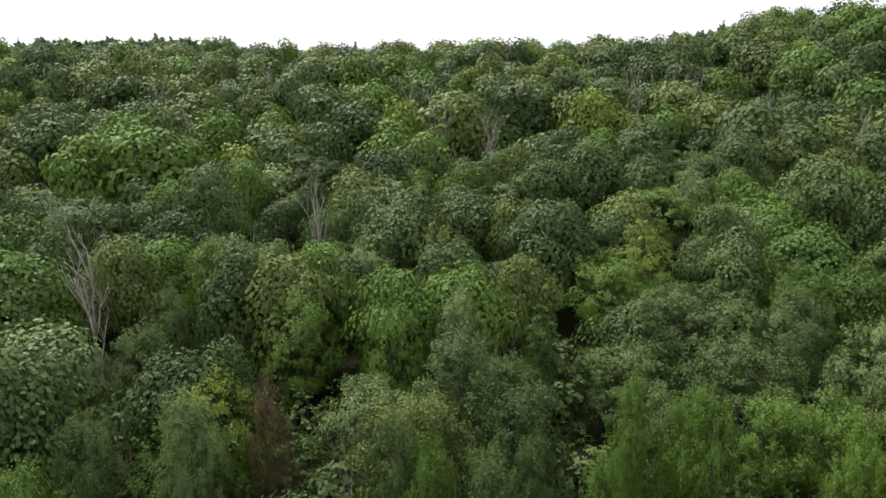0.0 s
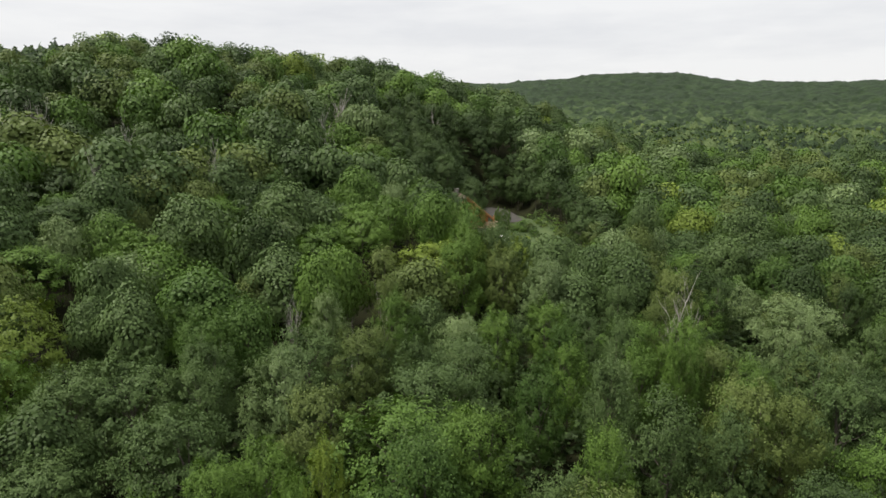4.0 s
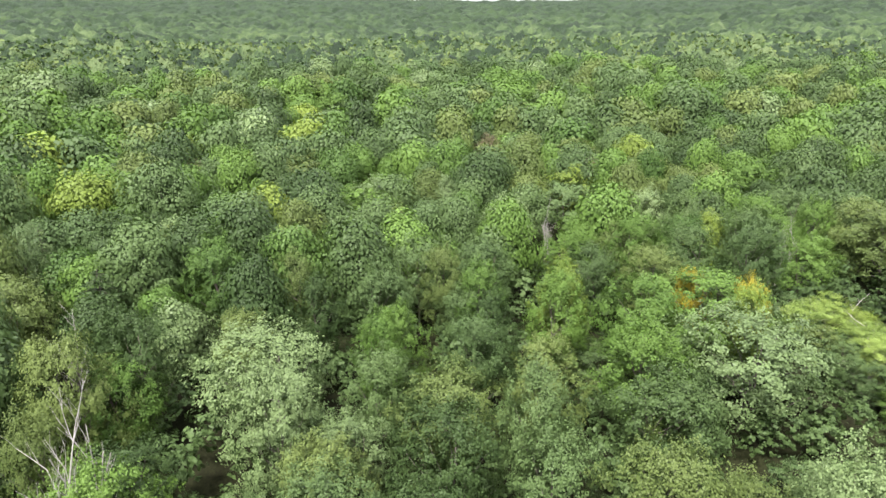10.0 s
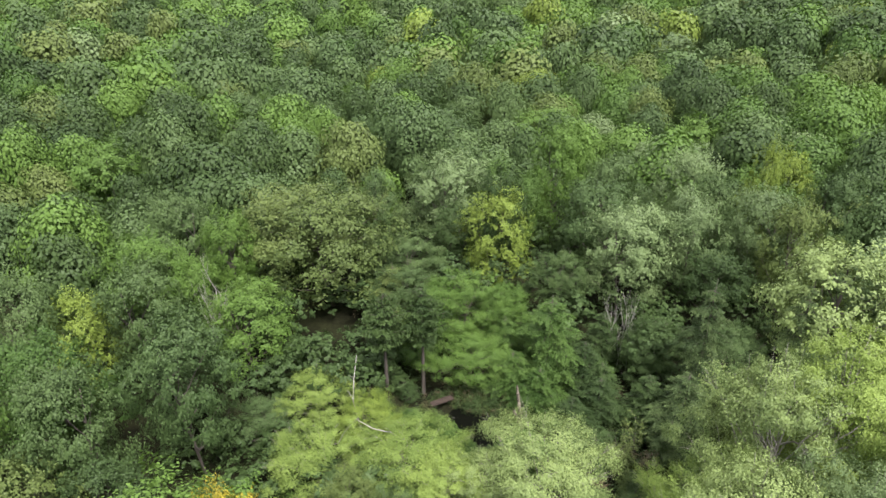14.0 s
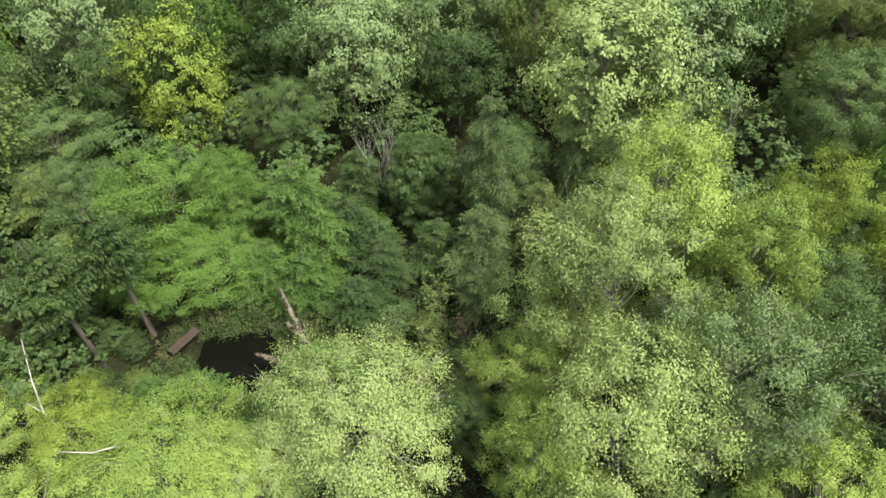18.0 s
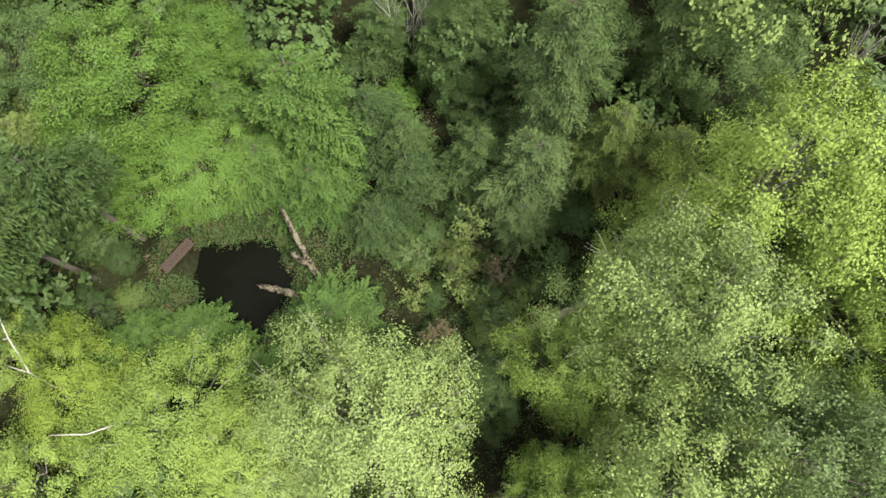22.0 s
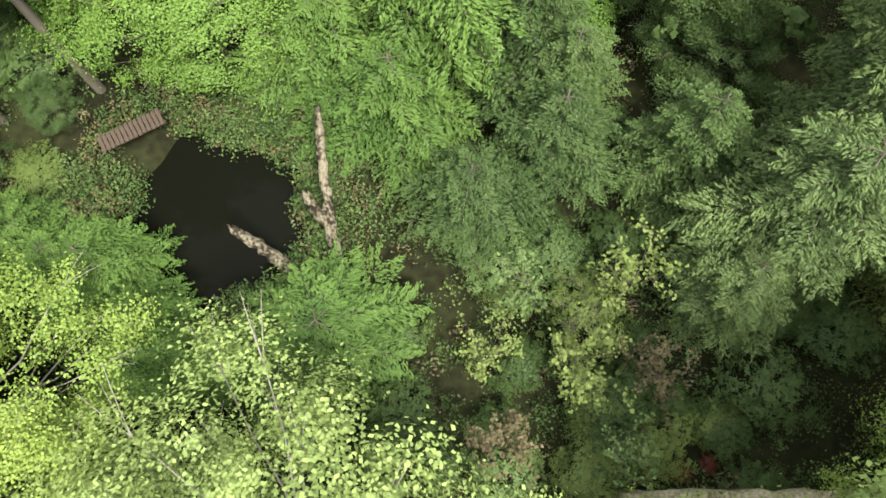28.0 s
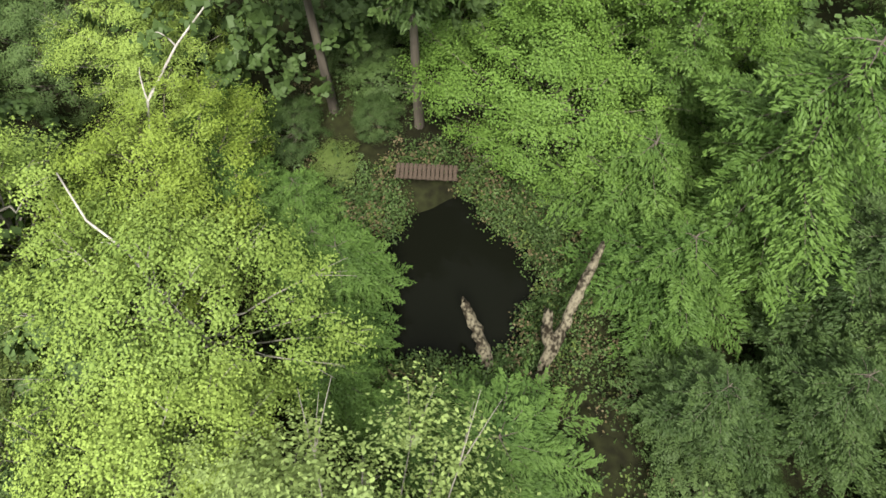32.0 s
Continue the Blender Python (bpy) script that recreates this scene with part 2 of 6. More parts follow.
def ground_height(x, y):
    """Height of the ground: a flat wooded valley, a hill to the north, low ridges on the horizon."""
    x, y = np.asarray(x, float), np.asarray(y, float)
    foot = np.interp(x, [-400, -60, 80, 120, 165, 210, 260, 330, 700], [60, 32, 30, 34, 26, 30, 42, 110, 520])
    top = np.interp(x, [-500, -120, 0, 60, 110, 160, 240, 330, 700], [30, 33, 35, 37, 48, 44, 40, 36, 20])
    h = 1.2 + 2.4 * ramp01((75 - x) / 50) + top * ramp01((y - foot) / 212.0)
    h = h + 13.0 * np.exp(-((x + 165) / 75) ** 2 - ((y - 330) / 65) ** 2)  # a second hill behind the first
    h = h + 7.0 * np.exp(-((x - 84) / 13) ** 2 - ((y - 77) / 9) ** 2)  # a wooded spur before the house
    h = h + (6.6 - h) * (1 - ramp01((shelf(x, y) - 8) / 14.0))
    far = np.hypot(x - 60, y)
    angle = np.degrees(np.arctan2(x - 60, y)) % 360
    crest = np.interp(angle, [0, 20, 55, 63, 68, 76, 88, 98, 110, 130, 160, 360], [0, 4, 10, 30, 30, 13, 13, 7, -6, 8, -8, 0])
    h = h + 0.055 * np.clip(far - 170, 0, 1950) + crest * ramp01((far - 1200) / 800.0)
    roll = 3.4 * np.sin(x / 61 + 1.3) * np.sin(y / 47 + 0.4) + 6.5 * np.sin(x / 190 + 0.5) * np.sin(y / 230 + 2.0)
    h = h + roll * ramp01((far - 150) / 250.0)
    h = h + 4.1 * (1 - ramp01((np.hypot((x - 79) / 1.3, y + 57) - 13) / 34.0))
    a = np.arctan2(y - POND[1], x - POND[0])
    pond = np.hypot((x - POND[0]) / POND[2], (y - POND[1]) / POND[3]) * (1 + 0.05 * np.sin(3 * a + 0.6) + 0.06 * np.sin(5 * a + 2.0) + 0.05 * np.sin(9 * a))
    return h - 1.1 * (1 - ramp01((pond - 0.7) / 0.55))


def open_view(x, y):
    """Height that treetops keep under where the land falls away in front of the house."""
    way = np.degrees(np.arctan2(x - 31.0, y - 10.8))
    run = np.hypot(x - 31.0, y - 10.8)
    return np.where((way > 43.0) & (way < 59.5) & (run > 50) & (run < 148), np.maximum(36.6 - 0.238 * run, 5.0), 1e3)


def mesh_object(name, verts, faces, material, parent=None, label="", smooth=False):
    me = bpy.data.meshes.new(name)
    me.from_pydata(verts, [], faces)
    me.materials.append(material)
    if smooth:
        me.polygons.foreach_set("use_smooth", [True] * len(me.polygons))
    me.update()
    ob = new(name, me)
    if parent:
        ob.parent = parent
    if label:
        tagged(ob, label)
    return ob


def part(name, bm, material, parent, label=""):
    """Links a bmesh as one mesh object under its thing."""
    me = bpy.data.meshes.new(name)
    bm.to_mesh(me)
    bm.free()
    me.materials.append(material)
    ob = new(name, me)
    ob.parent = parent
    if label:
        tagged(ob, label)
    return ob


def build_ground():
    radii = [0.0] + [2.5 * 1.052 ** i for i in range(148)]
    radii = [r for r in radii if r < 4300]
    spokes = 180
    rr, aa = np.meshgrid(radii[1:], np.arange(spokes) * 2 * np.pi / spokes, indexing="ij")
    x, y = (85 + rr * np.sin(aa)).ravel(), (-48 + rr * np.cos(aa)).ravel()
    z = ground_height(x, y)
    verts = [(85.0, -48.0, float(ground_height(85, -48)))] + list(zip(x.tolist(), y.tolist(), z.tolist()))
    faces = [(0, 1 + (j + 1) % spokes, 1 + j) for j in range(spokes)]
    for i in range(len(radii) - 2):
        a, b = 1 + i * spokes, 1 + (i + 1) * spokes
        faces += [(a + j, a + (j + 1) % spokes, b + (j + 1) % spokes, b + j) for j in range(spokes)]
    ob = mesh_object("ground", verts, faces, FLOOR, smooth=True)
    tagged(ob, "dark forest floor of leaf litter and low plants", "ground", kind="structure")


build_ground()

# ---- trees: leaves, twigs and trunks built as arrays


def quads_mesh(name, corners, material, tone=None):
    """A mesh of loose four-cornered leaves; corners has the shape (n, 4, 3)."""
    n = len(corners)
    me = bpy.data.meshes.new(name)
    me.vertices.add(n * 4)
    me.vertices.foreach_set("co", np.ascontiguousarray(corners, dtype=np.float32).ravel())
    me.loops.add(n * 4)
    me.loops.foreach_set("vertex_index", np.arange(n * 4, dtype=np.int32))
    me.polygons.add(n)
    me.polygons.foreach_set("loop_start", np.arange(0, n * 4, 4, dtype=np.int32))
    at = me.attributes.new("tone", "FLOAT", "POINT")
    if tone is None:
        tone = np.full(n, 0.5)
    at.data.foreach_set("value", np.repeat(np.asarray(tone, np.float32), 4))
    for m in material if isinstance(material, list) else [material]:
        me.materials.append(m)
    me.update(calc_edges=True)
    return me


def unit(v):
    return v / np.maximum(np.linalg.norm(v, axis=-1, keepdims=True), 1e-9)


def leaf_corners(rng, centre, normal, length, width, along=None, spread=0.42):
    """Blunt leaves at the centres, broad at the base, facing roughly along the normals."""
    n = len(centre)
    normal = unit(normal + spread * rng.normal(size=(n, 3)))
    if along is None:
        along = rng.normal(size=(n, 3))
    t = unit(along - normal * (along * normal).sum(1, keepdims=True))
    b = np.cross(normal, t)
    s = rng.uniform(0.65, 1.25, (n, 1))
    L, Wd = length * s, width * s
    skew = rng.uniform(-0.2, 0.2, (n, 1))
    return np.stack([centre + t * L * 0.55 + b * Wd * 0.2, centre + b * Wd * (0.5 + skew) - t * L * 0.25, centre - t * L * 0.45 - b * Wd * 0.15, centre - b * Wd * (0.5 - skew) + t * L * 0.15], 1)


def broad_crown(rng, shape, count, size, clumps, loose=0.5):
    """Leaf centres and normals of a broadleaf crown in a unit box: height 1, radius about 0.5.
    shape: where the crown begins, how far up it is widest, how upright its boughs stand."""
    low, wide, upright = shape
    k = np.arange(clumps)
    around = k * 2.399963 + rng.uniform(0, 6.28)
    u = np.clip((k + rng.uniform(0.1, 0.9, clumps)) / clumps, 0, 1) ** 0.8  # from the lowest boughs to the top
    above = np.clip((u - wide) / (1 - wide), 0, 1)
    girth = np.where(u > wide, np.sqrt(np.clip(1 - above ** (1.7 + 0.8 * (1 - upright)), 0.0, 1)), 0.62 + 0.38 * u / wide)
    w = rng.uniform(0, 6.28, 4)
    lobed = 1 + 0.17 * np.sin(2 * around + w[0] + 2 * u) + 0.13 * np.sin(3 * around + w[1] - 3 * u) + 0.10 * np.sin(5 * around + w[2] + 4 * u)
    r = 0.43 * girth * lobed * np.where(rng.random(clumps) < 0.8, rng.uniform(0.78, 1.08, clumps), rng.uniform(0.25, 0.75, clumps))
    h = low + (1 - low) * (u * 0.93 + 0.05 * np.sin(around * 1.7 + w[3])) + rng.normal(0, 0.012, clumps)
    centre = np.stack([r * np.cos(around), r * np.sin(around), h], 1)
    size_c = rng.uniform(0.055, 0.115, clumps) * (60 / clumps) ** 0.42 * (1.45 - 0.5 * min(loose, 0.9))
    out = unit(np.stack([np.cos(around), np.sin(around), 0 * around], 1))
    axis = unit(out * (1.05 - upright) + np.array([0, 0, 1.0]) * (0.25 + upright) + 0.25 * rng.normal(size=(clumps, 3)))
    share = size_c ** 2
    # leaves sit in sprigs, and the sprigs fill each tuft more thickly towards its skin
    sprigs = max(clumps * 4, count // (34 if loose > 0.6 else 11))
    tuft = rng.choice(clumps, sprigs, p=share / share.sum())
    ds = unit(rng.normal(size=(sprigs, 3)) + 0.55 * axis[tuft] + np.array([0, 0, 0.25]))
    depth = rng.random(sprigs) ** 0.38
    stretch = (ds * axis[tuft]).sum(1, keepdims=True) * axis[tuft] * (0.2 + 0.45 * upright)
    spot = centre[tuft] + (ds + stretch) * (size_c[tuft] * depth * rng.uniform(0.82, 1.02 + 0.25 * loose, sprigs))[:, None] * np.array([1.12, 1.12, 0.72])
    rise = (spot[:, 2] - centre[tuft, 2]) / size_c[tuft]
    # tone paints in shading: tufts lighter towards their tops and skin, darker within
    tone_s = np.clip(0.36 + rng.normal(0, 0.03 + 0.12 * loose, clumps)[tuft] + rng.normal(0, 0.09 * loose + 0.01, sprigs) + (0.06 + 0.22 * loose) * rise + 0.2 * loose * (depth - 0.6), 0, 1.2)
    of = rng.integers(0, sprigs, count)
    which = tuft[of]
    p = spot[of] + rng.normal(0, 1, (count, 3)) * ((0.30 if loose > 0.6 else 0.12 + 0.08 * loose) * size_c[which])[:, None] * np.array([1, 1, 0.4 if loose > 0.6 else 0.7])
    middle = low + (1 - low) * (0.25 + 0.3 * wide)
    dome = unit(np.stack([p[:, 0] / 0.43, p[:, 1] / 0.43, (p[:, 2] - middle) / (1 - middle)], 1))
    nrm = unit(loose * ds[of] + dome + np.array([0, 0, 0.25]) + 0.35 * loose * rng.normal(size=(sprigs, 3))[of] + 0.1 * loose * rng.normal(size=(count, 3)))
    return p, nrm, centre, tone_s[of], size_c


def inner_leaves(rng, centre, size, per=12):
    """Large crossed sprays in the heart of each clump, which close it to the light."""
    which = np.repeat(np.arange(len(centre)), per)
    n = len(which)
    d = unit(rng.normal(size=(n, 3)))
    p = centre[which] + d * (size[which] * rng.uniform(0.0, 0.35, n))[:, None] * np.array([1, 1, 0.45]) - np.array([0, 0, 0.012])
    span = size[which][:, None]
    q = leaf_corners(rng, np.zeros((n, 3)), d + np.array([0, 0, 0.5]), span * 0.95, span * 0.7, spread=0.9)
    return q * np.array([1, 1, 0.55]) + p[:, None]


def tube(points, radii, sides=6):
    """Vertices and faces of a tapered tube through the points."""
    pts = np.asarray(points, float)
    d = unit(np.gradient(pts, axis=0))
    ref = np.where(np.abs(d[:, 2:3]) > 0.9, np.array([[1.0, 0, 0]]), np.array([[0, 0, 1.0]]))
    u = unit(np.cross(d, ref))
    v = np.cross(d, u)
    a = np.arange(sides) * 2 * np.pi / sides
    ring = pts[:, None] + np.asarray(radii)[:, None, None] * (np.cos(a)[None, :, None] * u[:, None] + np.sin(a)[None, :, None] * v[:, None])
    n = len(pts)
    faces = [(i * sides + j, i * sides + (j + 1) % sides, (i + 1) * sides + (j + 1) % sides, (i + 1) * sides + j) for i in range(n - 1) for j in range(sides)]
    faces.append(tuple((n - 1) * sides + j for j in range(sides)))
    return ring.reshape(-1, 3), faces


def join_tubes(tubes):
    verts, faces, k = [], [], 0
    for v, f in tubes:
        verts += v.tolist()
        faces += [tuple(i + k for i in q) for q in f]
        k += len(v)
    return verts, faces


def wood_mesh(name, tubes, material):
    verts, faces = join_tubes(tubes)
    me = bpy.data.meshes.new(name)
    me.from_pydata(verts, [], faces)
    me.materials.append(material)
    me.polygons.foreach_set("use_smooth", [True] * len(me.polygons))
    return me


def bend(a, b, sag, n=5):
    t = np.linspace(0, 1, n)[:, None]
    a, b = np.asarray(a, float), np.asarray(b, float)
    return a * (1 - t) + b * t + np.array([0, 0, sag]) * (4 * t * (1 - t))


def trunk_tubes(rng, centres, top=0.86, girth=0.016, limbs=9):
    lean = rng.normal(0, 0.012, 2)
    line = np.array([[lean[0] * i + 0.006 * rng.normal(), lean[1] * i + 0.006 * rng.normal(), -0.03 + (top + 0.03) * i / 6] for i in range(7)])
    tubes = [tube(line, np.linspace(girth, girth * 0.25, 7), 7)]
    for c in centres[rng.permutation(len(centres))[:limbs]]:
        z0 = max(0.18, c[2] - 0.22 - 0.1 * rng.random())
        base = np.array([np.interp(z0, line[:, 2], line[:, 0]), np.interp(z0, line[:, 2], line[:, 1]), z0])
        limb = bend(base, c, -0.03)
        limb[1:-1] += rng.normal(0, 0.011, (3, 3))
        tubes.append(tube(limb, np.linspace(girth * 0.36, girth * 0.08, 5), 5))
        for _ in range(3 if limbs > 20 else 0):
            tip = c + np.array([c[0] * 0.22, c[1] * 0.22, 0.05]) + rng.normal(0, 0.03, 3)
            tubes.append(tube(bend(c, tip, 0.006, 4), np.linspace(girth * 0.11, girth * 0.03, 4), 4))
    return tubes


class Kind:
    """A tree in a unit box (height 1): the meshes of its trunk and its crown, in a few forms."""

    def __init__(self, name, seed, forms, build):
        self.forms = [build(np.random.default_rng(seed + i), f"{name}_form") for i in range(forms)]


def broadleaf(shape, count, size, clumps, limbs=9, spread=0.16, loose=0.6):
    def build(rng, name):
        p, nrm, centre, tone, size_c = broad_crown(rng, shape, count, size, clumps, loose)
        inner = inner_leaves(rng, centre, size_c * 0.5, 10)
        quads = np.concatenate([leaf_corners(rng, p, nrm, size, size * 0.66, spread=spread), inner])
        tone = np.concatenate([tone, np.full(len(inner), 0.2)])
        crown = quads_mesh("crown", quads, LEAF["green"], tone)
        trunk = wood_mesh("trunk", trunk_tubes(rng, centre, limbs=limbs), BARK)
        return trunk, crown
    return build


def conifer(count, size, whorls, droop=0.16, lift=0.0, low=0.12, full=0.9, girth=1.0):
    """A feathery evergreen: whorls of drooping boughs hung with long narrow sprays."""
    def build(rng, name):
        tubes = [tube(np.array([[0, 0, -0.03], [0.004, 0, 0.3], [0, 0.004, 0.65], [0, 0, 0.985]]), [0.016 * girth, 0.012 * girth, 0.007 * girth, 0.0015], 7)]
        P, N, A, T = [], [], [], []
        per = 6
        boughs = []
        for w in range(whorls):
            q = (w + rng.random() * 0.6) / whorls
            z = low + (0.97 - low) * q
            reach = 0.46 * (1 - q ** 2.1) ** 0.8 * (0.72 + 0.28 * min(1.0, q * 3)) * full + 0.035
            for j in range(per):
                a = w * 1.1 + j * 2 * np.pi / per + rng.normal(0, 0.25)
                boughs.append((a, z + rng.normal(0, 0.012), reach * rng.uniform(0.5, 1.2), rng.random()))
        weight = np.array([b[2] for b in boughs]) ** 1.4
        share = np.maximum(3, (count * weight / weight.sum()).astype(int))
        for (a, z, r, tn), m in zip(boughs, share):
            d = np.array([np.cos(a), np.sin(a), 0.0])
            side = np.array([-np.sin(a), np.cos(a), 0.0])
            twig = (rng.integers(1, 9, m) + rng.normal(0, 0.16, m)) / 9.0  # side twigs along the bough, like the barbs of a feather
            sgn = np.where(rng.random(m) < 0.5, -1.0, 1.0)
            u = rng.uniform(0.0, 1.0, m) ** 0.8
            s = np.clip(twig * 0.85 + 0.22 * u + rng.normal(0, 0.015, m), 0.05, 1.05)
            off = sgn * u * 0.36 * (1.12 - twig * 0.8) * r + rng.normal(0, 0.006, m)
            zz = z + lift * r * s - droop * r * s ** 2 - np.abs(off) * 0.22 + rng.normal(0, 0.004, m)
            P.append(d * (r * s)[:, None] + side * off[:, None] + np.array([0, 0, 1.0]) * zz[:, None])
            N.append(np.tile(np.array([0, 0, 1.0]) + 0.2 * d, (m, 1)))
            A.append(d * 0.75 + side * sgn[:, None] * 0.8 + np.array([0, 0, -0.12]))
            # tips lighter as new growth; the dark interior is painted into the tone
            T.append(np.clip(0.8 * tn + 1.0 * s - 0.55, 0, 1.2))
            tip = d * r * 0.8 + np.array([0, 0, z + lift * r * 0.8 - droop * r * 0.64])
            tubes.append(tube(bend((0, 0, z), tip, 0.008, 3), [0.0022, 0.0014, 0.0005], 4))
        P, N, A = np.concatenate(P), np.concatenate(N), np.concatenate(A) + rng.normal(0, 0.18, (sum(len(x) for x in A), 3))
        quads = leaf_corners(rng, P, N, size, size * 0.34, A, 0.5)
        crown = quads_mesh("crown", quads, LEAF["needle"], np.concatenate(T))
        return wood_mesh("trunk", tubes, BARK), crown
    return build


def bare(limbs, levels=3, upright=0.6, wispy=1.0, wood=PALE_BARK):
    """A dead tree: pale limbs that fork and fork again, no leaves."""
    def build(rng, name):
        tubes = []

        def grow(base, way, length, radius, level):
            bendy = rng.normal(0, 0.12, 3)
            pts = [base]
            for i in range(1, 5):
                pts.append(pts[-1] + unit(way + bendy * i * 0.4 + np.array([0, 0, 0.05 * i])) * length / 4)
            tubes.append(tube(np.array(pts), np.linspace(radius, radius * 0.35, 5), 5 if level < 2 else 4))
            if level >= levels:
                return
            for k in range(limbs if level == 0 else 3):
                at = pts[1 + int(rng.integers(0, 4))]
                a = rng.uniform(0, 6.283)
                out = np.array([np.cos(a), np.sin(a), upright * rng.uniform(0.6, 2.2)])
                grow(at, unit(way * 0.45 + out * 0.8), length * rng.uniform(0.38, 0.62), radius * 0.45, level + 1)
        grow(np.array([0, 0, -0.03]), np.array([0, 0, 1.0]), 0.62, 0.016 * wispy, 0)
        return wood_mesh("trunk", tubes, wood), None
    return build


def sparse(limbs, leaves, size):
    """A thin shrub: fine bare twigs with a few small leaves along them."""
    def build(rng, name):
        trunk, _ = bare(limbs, levels=3, upright=0.55, wispy=0.42, wood=BARK)(rng, name)
        co = np.array([v.co for v in trunk.vertices])
        co = co[co[:, 2] > 0.2]
        p = co[rng.integers(0, len(co), leaves)] + rng.normal(0, 0.012, (leaves, 3))
        return trunk, quads_mesh("crown", leaf_corners(rng, p, np.tile([0.0, 0.0, 1.0], (leaves, 1)), size, size * 0.7, spread=0.6), LEAF["olive"], rng.uniform(0.2, 1.0, leaves))
    return build


SHAPES = {"oak": (0.30, 0.40, 0.30), "maple": (0.22, 0.36, 0.65), "poplar": (0.20, 0.28, 0.95), "bush": (0.05, 0.3, 0.6)}


KINDS = {}
for kind, shape in SHAPES.items():
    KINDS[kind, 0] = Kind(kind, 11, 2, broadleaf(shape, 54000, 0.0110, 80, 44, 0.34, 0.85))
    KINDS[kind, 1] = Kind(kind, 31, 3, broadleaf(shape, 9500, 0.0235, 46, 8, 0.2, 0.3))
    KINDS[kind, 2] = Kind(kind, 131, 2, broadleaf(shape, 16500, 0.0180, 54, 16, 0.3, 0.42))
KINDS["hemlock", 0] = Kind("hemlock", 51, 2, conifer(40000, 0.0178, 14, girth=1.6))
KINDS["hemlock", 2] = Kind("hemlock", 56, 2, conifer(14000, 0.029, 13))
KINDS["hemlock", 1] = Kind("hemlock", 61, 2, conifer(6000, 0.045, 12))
KINDS["pine", 0] = Kind("pine", 71, 1, conifer(9000, 0.04, 12, droop=0.1, lift=0.25, low=0.5, full=1.0, girth=2.5))
KINDS["pine", 1] = Kind("pine", 81, 2, conifer(2200, 0.075, 13, droop=0.1, lift=0.25, low=0.3, full=1.0))
KINDS["cedar", 1] = Kind("cedar", 41, 2, broadleaf((0.03, 0.35, 0.95), 4000, 0.04, 40, 3))
KINDS["dead", 0] = Kind("dead", 91, 3, bare(10, wispy=0.62))
KINDS["twigs", 0] = Kind("twigs", 99, 2, bare(11, upright=0.3, wispy=0.7, wood=BARK))
KINDS["brush", 0] = Kind("brush", 103, 2, sparse(12, 700, 0.026))
KINDS["dead", 1] = Kind("dead", 95, 3, bare(10, wispy=1.0))

WORDS = {"oak": "oak tree with a broad rounded crown", "maple": "maple tree with an upright leafy crown", "poplar": "tall slender poplar tree",
         "bush": "low leafy shrub", "hemlock": "hemlock tree with drooping feathery boughs", "pine": "pine tree with upswept boughs",
         "cedar": "narrow clipped cedar beside the house", "dead": "dead tree with bare pale limbs", "twigs": "brown brush of bare twigs", "brush": "thin twiggy shrub with sparse small leaves"}
TINTS = {"dark": "dark green", "green": "mid-green", "fresh": "fresh bright green", "pale": "pale silvery green", "olive": "olive green", "yellow": "yellow-green",
         "lime": "bright lime-green", "gold": "golden yellow", "needle": "deep green", "silver": "silvery yellow-green", "grey": "grey-green", "brown": "dry brown", "red": "reddish"}
PLANTED = []


def plant(kind, x, y, height, width, tint="green", lod=1, turn=None, lean=0.0, free=False):
    """One tree as a thing of its own: an empty at its foot, its trunk and its crown."""
    i = len(PLANTED)
    form = KINDS[kind, lod].forms[i % len(KINDS[kind, lod].forms)]
    z = float(ground_height(x, y))
    if kind == "dead" and lod == 1 and not free:
        height, width = height * 1.4, width * 1.3  # they overtop the leafy crowns
    if not free:
        height = min(height, float(open_view(x, y)) - z)
    if height < 2.5 and kind != "bush":
        return None
    PLANTED.append((x, y, 2.0 if kind in ("dead", "twigs") else width))
    names = {"bush": "shrub", "brush": "twiggy_shrub", "dead": "dead_tree", "twigs": "brushwood"}
    ob = new(names.get(kind, kind + "_tree"))
    ob.empty_display_size = 0.5
    turn = (i * 137.5) % 360 if turn is None else turn
    ob.matrix_world = pose(x, y, z - 0.05, lean, 0, turn) @ Matrix.Diagonal((width, width, height, 1))
    label = f"{TINTS[tint]} {WORDS[kind]}" if kind not in ("dead", "twigs") else WORDS[kind] + (" standing among green trees" if kind == "dead" else " on the forest floor")
    tagged(ob, label, "shrub" if kind == "bush" else "tree", "shrubs" if kind == "bush" else "forest trees")
    for me, mat in zip(form, (None, LEAF[tint])):
        if me is None:
            continue
        child = new(me.name.split(".")[0], me)
        child.parent = ob
        if mat is None and lod == 0 and tint in ("silver", "lime", "pale"):
            child.material_slots[0].link = "OBJECT"
            child.material_slots[0].material = TWIG_BARK
        if mat:
            child.material_slots[0].link = "OBJECT"
            child.material_slots[0].material = mat
    return ob

# ---- the trees that stand out, stretch by stretch along the flight
plant("oak", 96.4, -28.3, 11.6, 14.3, "fresh", lod=2)
plant("maple", 107.8, -62.8, 12.5, 14.7, "olive", lod=2)
plant("oak", 154.4, -104.2, 11.9, 15.0, "green")
plant("oak", 118.2, -114.0, 11.9, 15.0, "green")
plant("maple", 99.3, -117.0, 12.4, 15.0, "fresh")
plant("oak", 78.5, -107.0, 11.9, 15.0, "pale", lod=2)
plant("maple", 133.5, -40.9, 12.4, 9.5, "pale", lod=2)
plant("maple", 134.8, -33.8, 12.4, 7.8, "fresh", lod=2)
plant("maple", 151.5, -34.7, 12.5, 10.3, "yellow")
